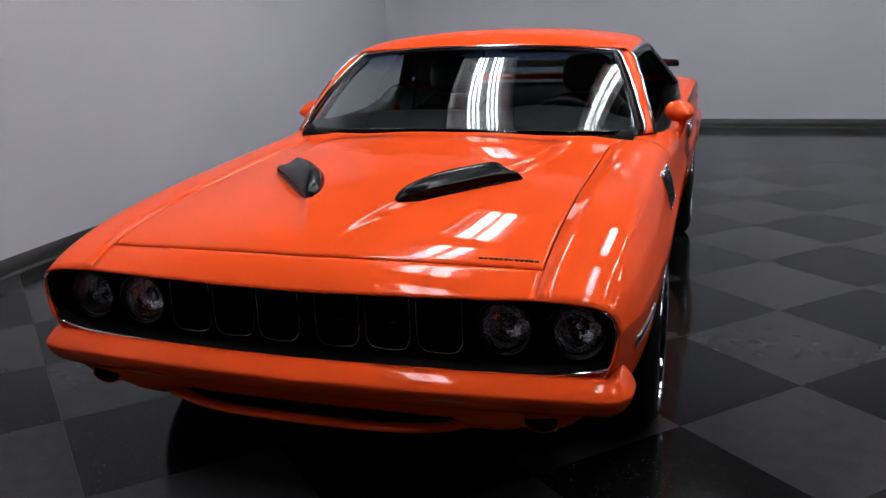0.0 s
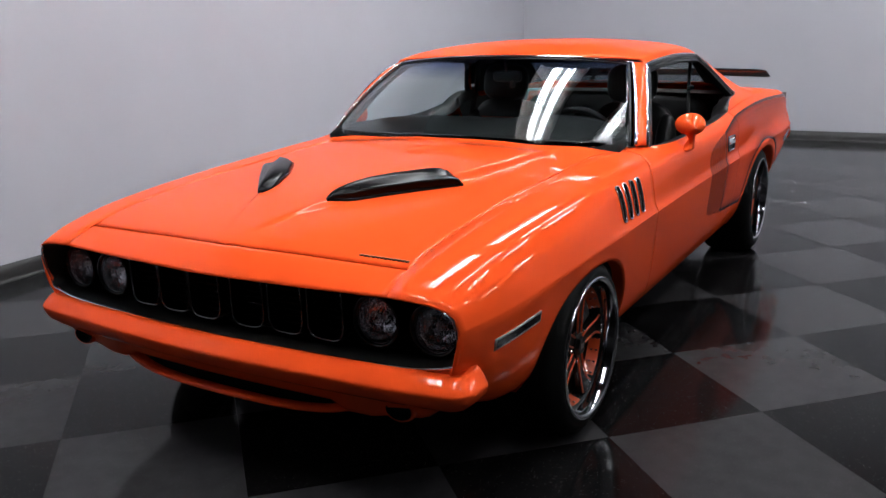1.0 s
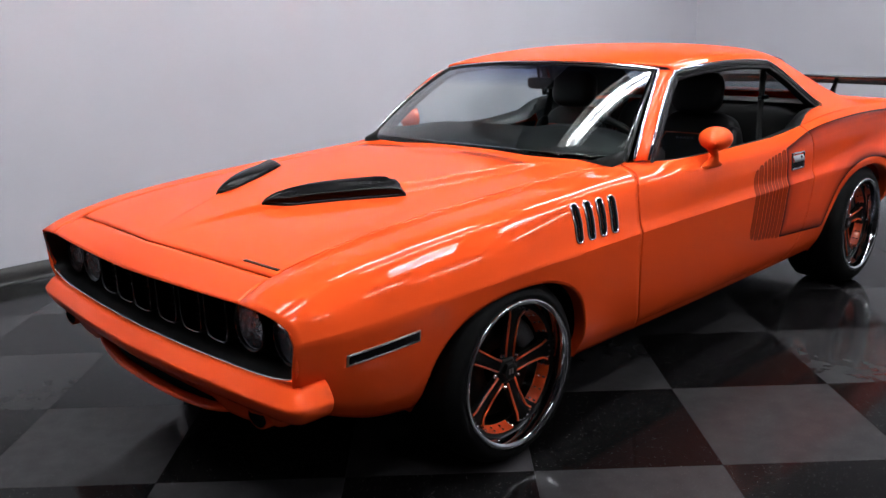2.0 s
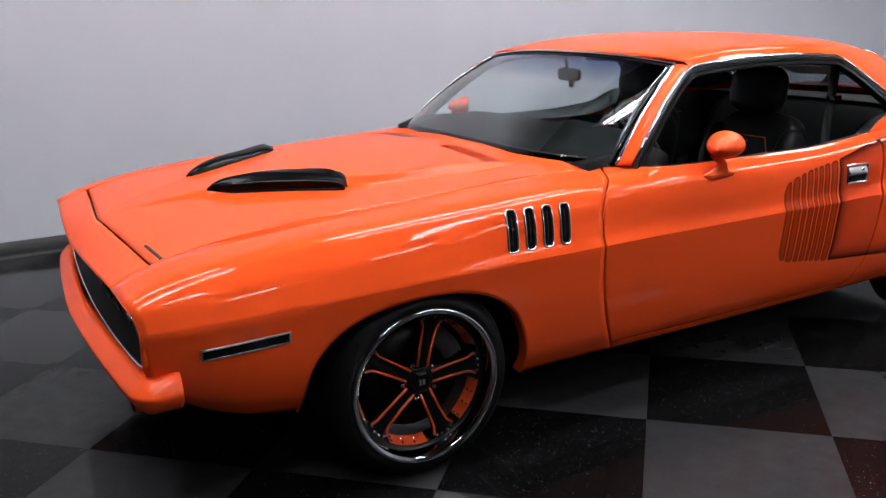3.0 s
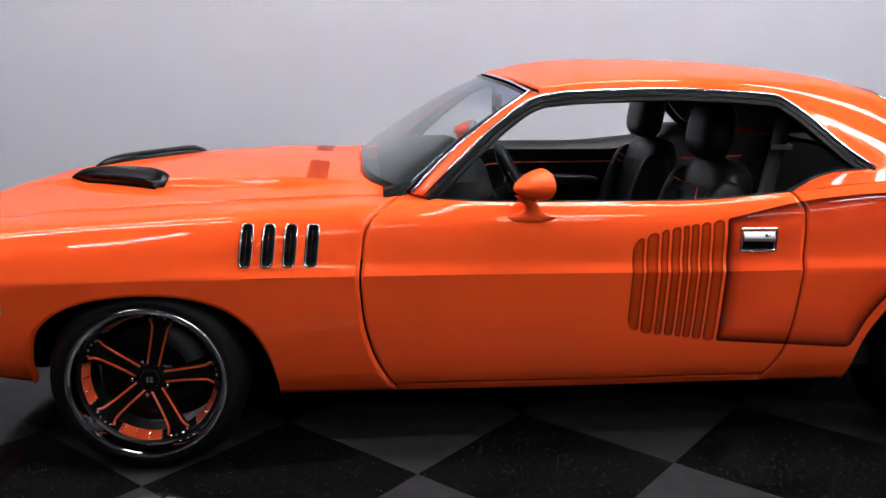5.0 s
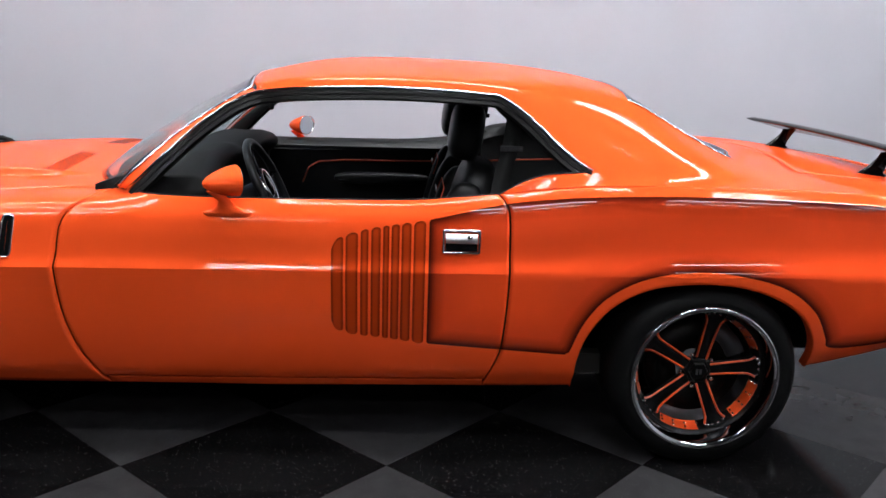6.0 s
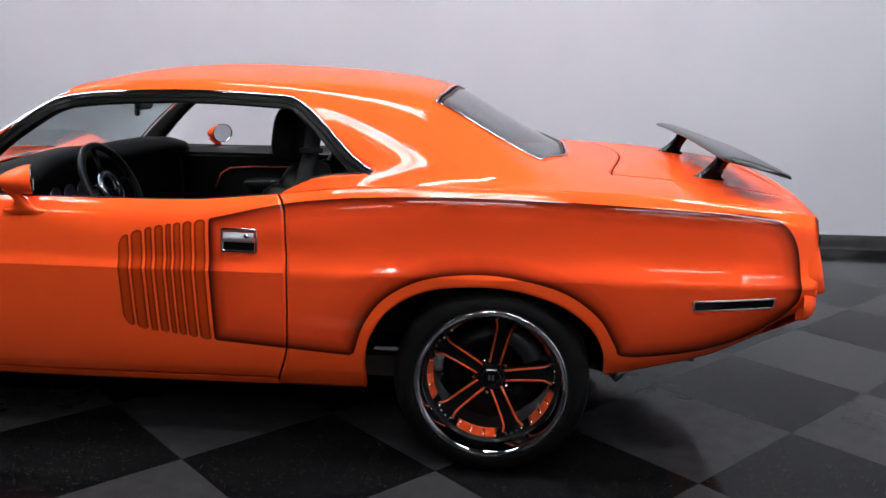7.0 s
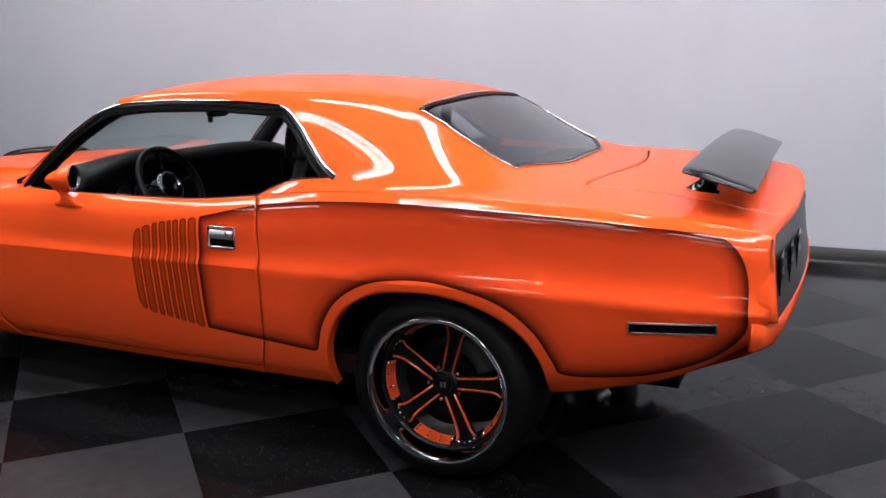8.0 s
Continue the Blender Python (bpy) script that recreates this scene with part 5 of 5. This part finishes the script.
def seat(x):
    base = pillow((x, 1.66, 0.40), (0.24, 0.25, 0.09), 0.45, 6, name="seat", label="black leather bucket seat with a high headrest")
    back = pillow((x, 1.96, 0.68), (0.225, 0.075, 0.28), 0.5, -14, parent=base, name="backrest")
    for k in (-1, 1):
        pillow((x + k * 0.20, 1.915, 0.66), (0.05, 0.08, 0.24), 0.7, -14, parent=base, name="bolster")
        pillow((x + k * 0.21, 1.64, 0.45), (0.045, 0.22, 0.07), 0.7, 4, parent=base, name="cushion_bolster")
    pillow((x, 1.965, 1.055), (0.135, 0.062, 0.105), 0.62, -8, parent=base, name="headrest")
    part("seat_stitch", tube_bm([(x - 0.15, 1.865, 0.80), (x - 0.12, 1.885, 0.86), (x + 0.12, 1.885, 0.86), (x + 0.15, 1.865, 0.80)], 0.0025, 5), stitch, base)
    for k in range(5):
        part("seat_badge", box_bm(x - 0.045 + 0.02 * k, x - 0.032 + 0.02 * k, 1.858, 1.862, 0.835, 0.845), silver, base, shade=False)


stitch = material("orange_stitching", (0.45, 0.05, 0.01), 0.6)
seat(0.38)
seat(-0.38)
bench = pillow((0, 2.42, 0.44), (0.60, 0.25, 0.10), 0.4, 4, name="rear_seat", label="black leather rear bench seat")
pillow((0, 2.70, 0.70), (0.60, 0.08, 0.26), 0.4, -20, parent=bench, name="rear_backrest")
tray = [[(x, y, 0.955 - 0.01 * (x / 0.7) ** 2) for x in span(-0.68, 0.68, 12)] for y in (2.70, 2.97)]
part("parcel_shelf", grid_mesh(tray, (0, 0, 1)), leather, car, "black parcel shelf")

# dashboard: padded roll over a dark face
prof = [(0.74, 0.885), (0.82, 0.912), (0.90, 0.935), (0.985, 0.951), (1.05, 0.955), (1.085, 0.946), (1.103, 0.928), (1.105, 0.905), (1.09, 0.885), (1.06, 0.86), (1.07, 0.72), (1.04, 0.55), (0.80, 0.50), (0.74, 0.70)]
rows = []
for x in span(-0.74, 0.74, 40):
    hood_up = 0.022 * smooth(0.30, 0.10, abs(x - 0.38))
    k = (abs(x) / 0.74) ** 4
    rows.append([(x, y + 0.0 * k, z + (hood_up - 0.045 * k) * smooth(0.84, 1.02, y)) for y, z in prof])
ends = [[tuple(np.mean(r, 0) * (1 - f) + np.array(p) * f) for p in r] for r, f in ((rows[0], 0.02), (rows[-1], 0.02))]
dash = part("dashboard", grid_mesh([ends[0]] + rows + [ends[1]], (0, 0.3, 1), closed=True), dash_vinyl, car, "padded black dashboard")
for x in (0.28, 0.38, 0.48):
    part("gauge", ring_bm([(1.066, 0.001), (1.066, 0.034), (1.072, 0.038), (1.066, 0.040)], 20, "y", (x, 0, 0.80)), silver, dash)

# steering wheel
CENTRE = pose(0.38, 1.245, 0.835, -64, 0, 0)
ring = [CENTRE @ Vector((0.172 * math.cos(a), 0.172 * math.sin(a), 0)) for a in [2 * math.pi * k / 40 for k in range(40)]]
sw = part("steering_wheel", tube_bm(ring, 0.015, 10, True), leather, car, "black steering wheel with a chrome hub ring")
for a in (-10, 90 + 180, 190):
    d = Vector((math.cos(radians(a)), math.sin(radians(a)), 0))
    part("wheel_spoke", tube_bm([CENTRE @ (d * 0.03 + Vector((0, 0, -0.02))), CENTRE @ (d * 0.10 + Vector((0, 0, -0.012))), CENTRE @ (d * 0.168)], [0.014, 0.012, 0.012], 8, flat=0.5), black_gloss, sw)
horn = ring_bm([(-0.035, 0.046), (-0.005, 0.046), (0.004, 0.038), (0.007, 0.001)], 24, "z")
part("horn_ring", ring_bm([(-0.008, 0.050), (0.0, 0.056), (0.004, 0.062), (0.0, 0.068), (-0.010, 0.070)], 32, "z"), chrome, sw, "chrome hub ring").matrix_basis = CENTRE
hb = part("horn_button", horn, black_gloss, sw)
hb.matrix_basis = CENTRE
part("steering_column", tube_bm([CENTRE @ Vector((0, 0, -0.03)), (0.38, 1.00, 0.72)], 0.035, 12), black_satin, sw)

# door cards, lining, belts
for sgn in (1, -1):
    rows = [[(sgn * x, y, z) for x, z in ((0.775, 0.845), (0.785, 0.80), (0.79, 0.70), (0.79, 0.30))] for y in span(0.80, 2.10, 10)]
    card = part("door_card", grid_mesh(rows, (-sgn, 0, 0)), leather, car, "black door card with orange piping")
    pts = [(sgn * 0.783, 1.22, 0.66), (sgn * 0.783, 1.25, 0.735), (sgn * 0.782, 1.30, 0.765), (sgn * 0.781, 1.42, 0.775), (sgn * 0.780, 1.70, 0.778), (sgn * 0.780, 2.08, 0.785)]
    part("piping", tube_bm(pts, 0.004, 6), stitch, card, "thin orange piping")
    pillow((sgn * 0.755, 1.62, 0.69), (0.035, 0.24, 0.03), 0.6, parent=card, name="armrest")
    rows = [[(sgn * x, y, z) for x, z in ((0.80 - 0.1 * smooth(2.2, 2.6, y), 0.94), (0.74, 0.80), (0.70, 0.60), (0.68, 0.40))] for y in span(2.10, 2.98, 10)]
    q = part("quarter_card", grid_mesh(rows, (-sgn, 0, 0)), leather, car, "black rear side trim")
    part("piping", tube_bm([(sgn * 0.74, 2.12, 0.795), (sgn * 0.735, 2.60, 0.82)], 0.004, 6), stitch, q)
    # inside of the sail panel and of the pillar
    rows = [[tuple(np.array(upper_point(y, s, sgn)) + (-sgn * 0.02, 0, -0.012)) for s in span(max(0.4 - 0.2 * (y - 2.05) / 0.298, 0.18), 0.6, 10)] for y in span(2.06, 2.86, 14)]
    part("sail_lining", grid_mesh(rows, (-sgn, 0, 0)), lining, car, "black inner trim of the sail panel")
    rows = []
    for t in span(0, 1, 12):
        a = np.array(shield_point(0.97, t)) + (-0.012, 0.012, -0.016)
        k = t * 4
        i = min(int(k), 3)
        b = np.array(WIN[i]) * (1 - (k - i)) + np.array(WIN[i + 1]) * (k - i) + (-0.035, 0.025, -0.02)
        rows.append([(sgn * p[0], p[1], p[2]) for p in (a, (a + b) / 2 + (-0.02, 0.01, -0.01), b)])
    part("pillar_lining", grid_mesh(rows, (-sgn, 0.5, 0)), lining, car)
    belt_pts = [(sgn * 0.645, 2.115, 1.165), (sgn * 0.648, 2.10, 1.03), (sgn * 0.66, 2.07, 0.90), (sgn * 0.69, 2.03, 0.60)]
    rows = [[tuple(np.array(p) + (0, w, 0)) for w in (-0.028, 0.028)] for p in curve_of(belt_pts, 12)]
    bl = thick(part("seat_belt", grid_mesh(rows, (sgn, 0, 0)), lining, car, "black seat belt with a chrome buckle"), 0.004, 0)
    part("buckle", box_bm(*sorted((sgn * 0.648, sgn * 0.668)), 2.065, 2.14, 1.018, 1.036), chrome, bl, shade=False)

lining_rows = half_to_full([[tuple(np.array(upper_point(roof_front(s) * (1 - t) + glass_top(max(s, 0.6)) * t, s)) + (0, 0, -0.016)) for s in span(0.42, 1.0, 16)] for t in span(0.0, 0.8, 20)])
part("headliner", grid_mesh(lining_rows, (0, 0, -1)), lining, car, "black headliner")
lining_rows = half_to_full([[tuple(np.array(upper_point(roof_front(s) * (1 - t) + glass_top(max(s, 0.6)) * t, s)) + (0, 0, -0.016)) for s in span(0.6, 1.0, 10)] for t in span(0.8, 0.985, 5)])
part("headliner_rear", grid_mesh(lining_rows, (0, 0, -1)), lining, car)

# rear-view mirror
rvm = pillow((0.0, 1.215, 1.135), (0.075, 0.014, 0.028), 0.5, name="rear_view_mirror", label="black interior rear-view mirror", mat=black_satin)
part("mirror_arm", tube_bm([(0, 1.21, 1.15), (0, 1.195, 1.20), (0, 1.19, 1.222)], 0.008, 8), black_satin, rvm)
pillow((0.035, 1.20, 1.10), (0.012, 0.010, 0.018), 0.6, parent=rvm, name="mirror_sensor", mat=black_satin)
part("sun_visor", box_bm(0.08, 0.50, 1.235, 1.36, 1.198, 1.21), lining, car, shade=False)
part("sun_visor", box_bm(-0.50, -0.08, 1.235, 1.36, 1.198, 1.21), lining, car, shade=False)
console = pillow((0, 1.55, 0.42), (0.09, 0.45, 0.10), 0.35, name="console", label="black centre console", mat=black_satin)
part("shifter", tube_bm([(0, 1.40, 0.50), (0, 1.42, 0.62)], 0.008, 8), chrome, console)
pillow((0, 1.42, 0.645), (0.022, 0.022, 0.026), 0.8, parent=console, name="shift_knob", mat=black_gloss)

# ---- floor ----
TILE = 0.6096
floor = room_thing("floor", box_bm(-0.15, X1 + 0.15, Y0 - 0.15, Y1 + 0.15, -0.1, -0.003), base_vinyl, "polished black and grey chequered tile floor", "floor")


def tile_data(mat, name):
    h = TILE / 2 - 0.0006
    bm = box_bm(-h, h, -h, h, -0.003, 0.0)
    me = bpy.data.meshes.new(name)
    bm.to_mesh(me)
    bm.free()
    me.materials.append(mat)
    return me


tile_meshes = [tile_data(tile_dark, "tile"), tile_data(tile_grey, "tile_pale")]
GRID = pose(0.9495, 0.8403, 0, 0, 0, 46.668)
inside = ROOM.inverted() @ GRID
far_tiles = [bmesh.new(), bmesh.new()]
count = 0
for i in range(-24, 25):
    for j in range(-24, 25):
        c = Vector(((i + 0.5) * TILE, (j + 0.5) * TILE, 0))
        r = inside @ c
        if not (-0.45 < r.x < X1 + 0.4 and Y0 - 0.4 < r.y < Y1 + 0.4):
            continue
        w = GRID @ c
        dark = (i + j) % 2
        if -2.6 < w.x < 3.6 and -2.7 < w.y < 7.7 and 0.44 < r.x and r.y < Y1 - 0.44 and count < 300:
            ob = new("tile", tile_meshes[dark])
            ob.parent = floor
            ob.matrix_parent_inverse = ROOM.inverted()
            ob.matrix_basis = GRID @ pose(c.x, c.y, 0)
            count += 1
        else:
            h = TILE / 2 - 0.0006
            box_bm(c.x - h, c.x + h, c.y - h, c.y + h, -0.003, 0.0, far_tiles[dark])
for bm, mat in zip(far_tiles, (tile_dark, tile_grey)):
    # cut off what would run under and past the walls
    for co, no in (((-0.1, 0, 0), (-1, 0, 0)), ((X1 + 0.1, 0, 0), (1, 0, 0)), ((0, Y0 - 0.1, 0), (0, -1, 0)), ((0, Y1 + 0.1, 0), (0, 1, 0))):
        bmesh.ops.bisect_plane(bm, geom=bm.verts[:] + bm.edges[:] + bm.faces[:], plane_co=inside.inverted() @ Vector(co), plane_no=inside.to_3x3().inverted() @ Vector(no), clear_outer=True)
    ob = part("tiles", bm, mat, floor, shade=False)
    ob.matrix_parent_inverse = ROOM.inverted()
    ob.matrix_basis = GRID
    tagged(ob, kind="stuff")
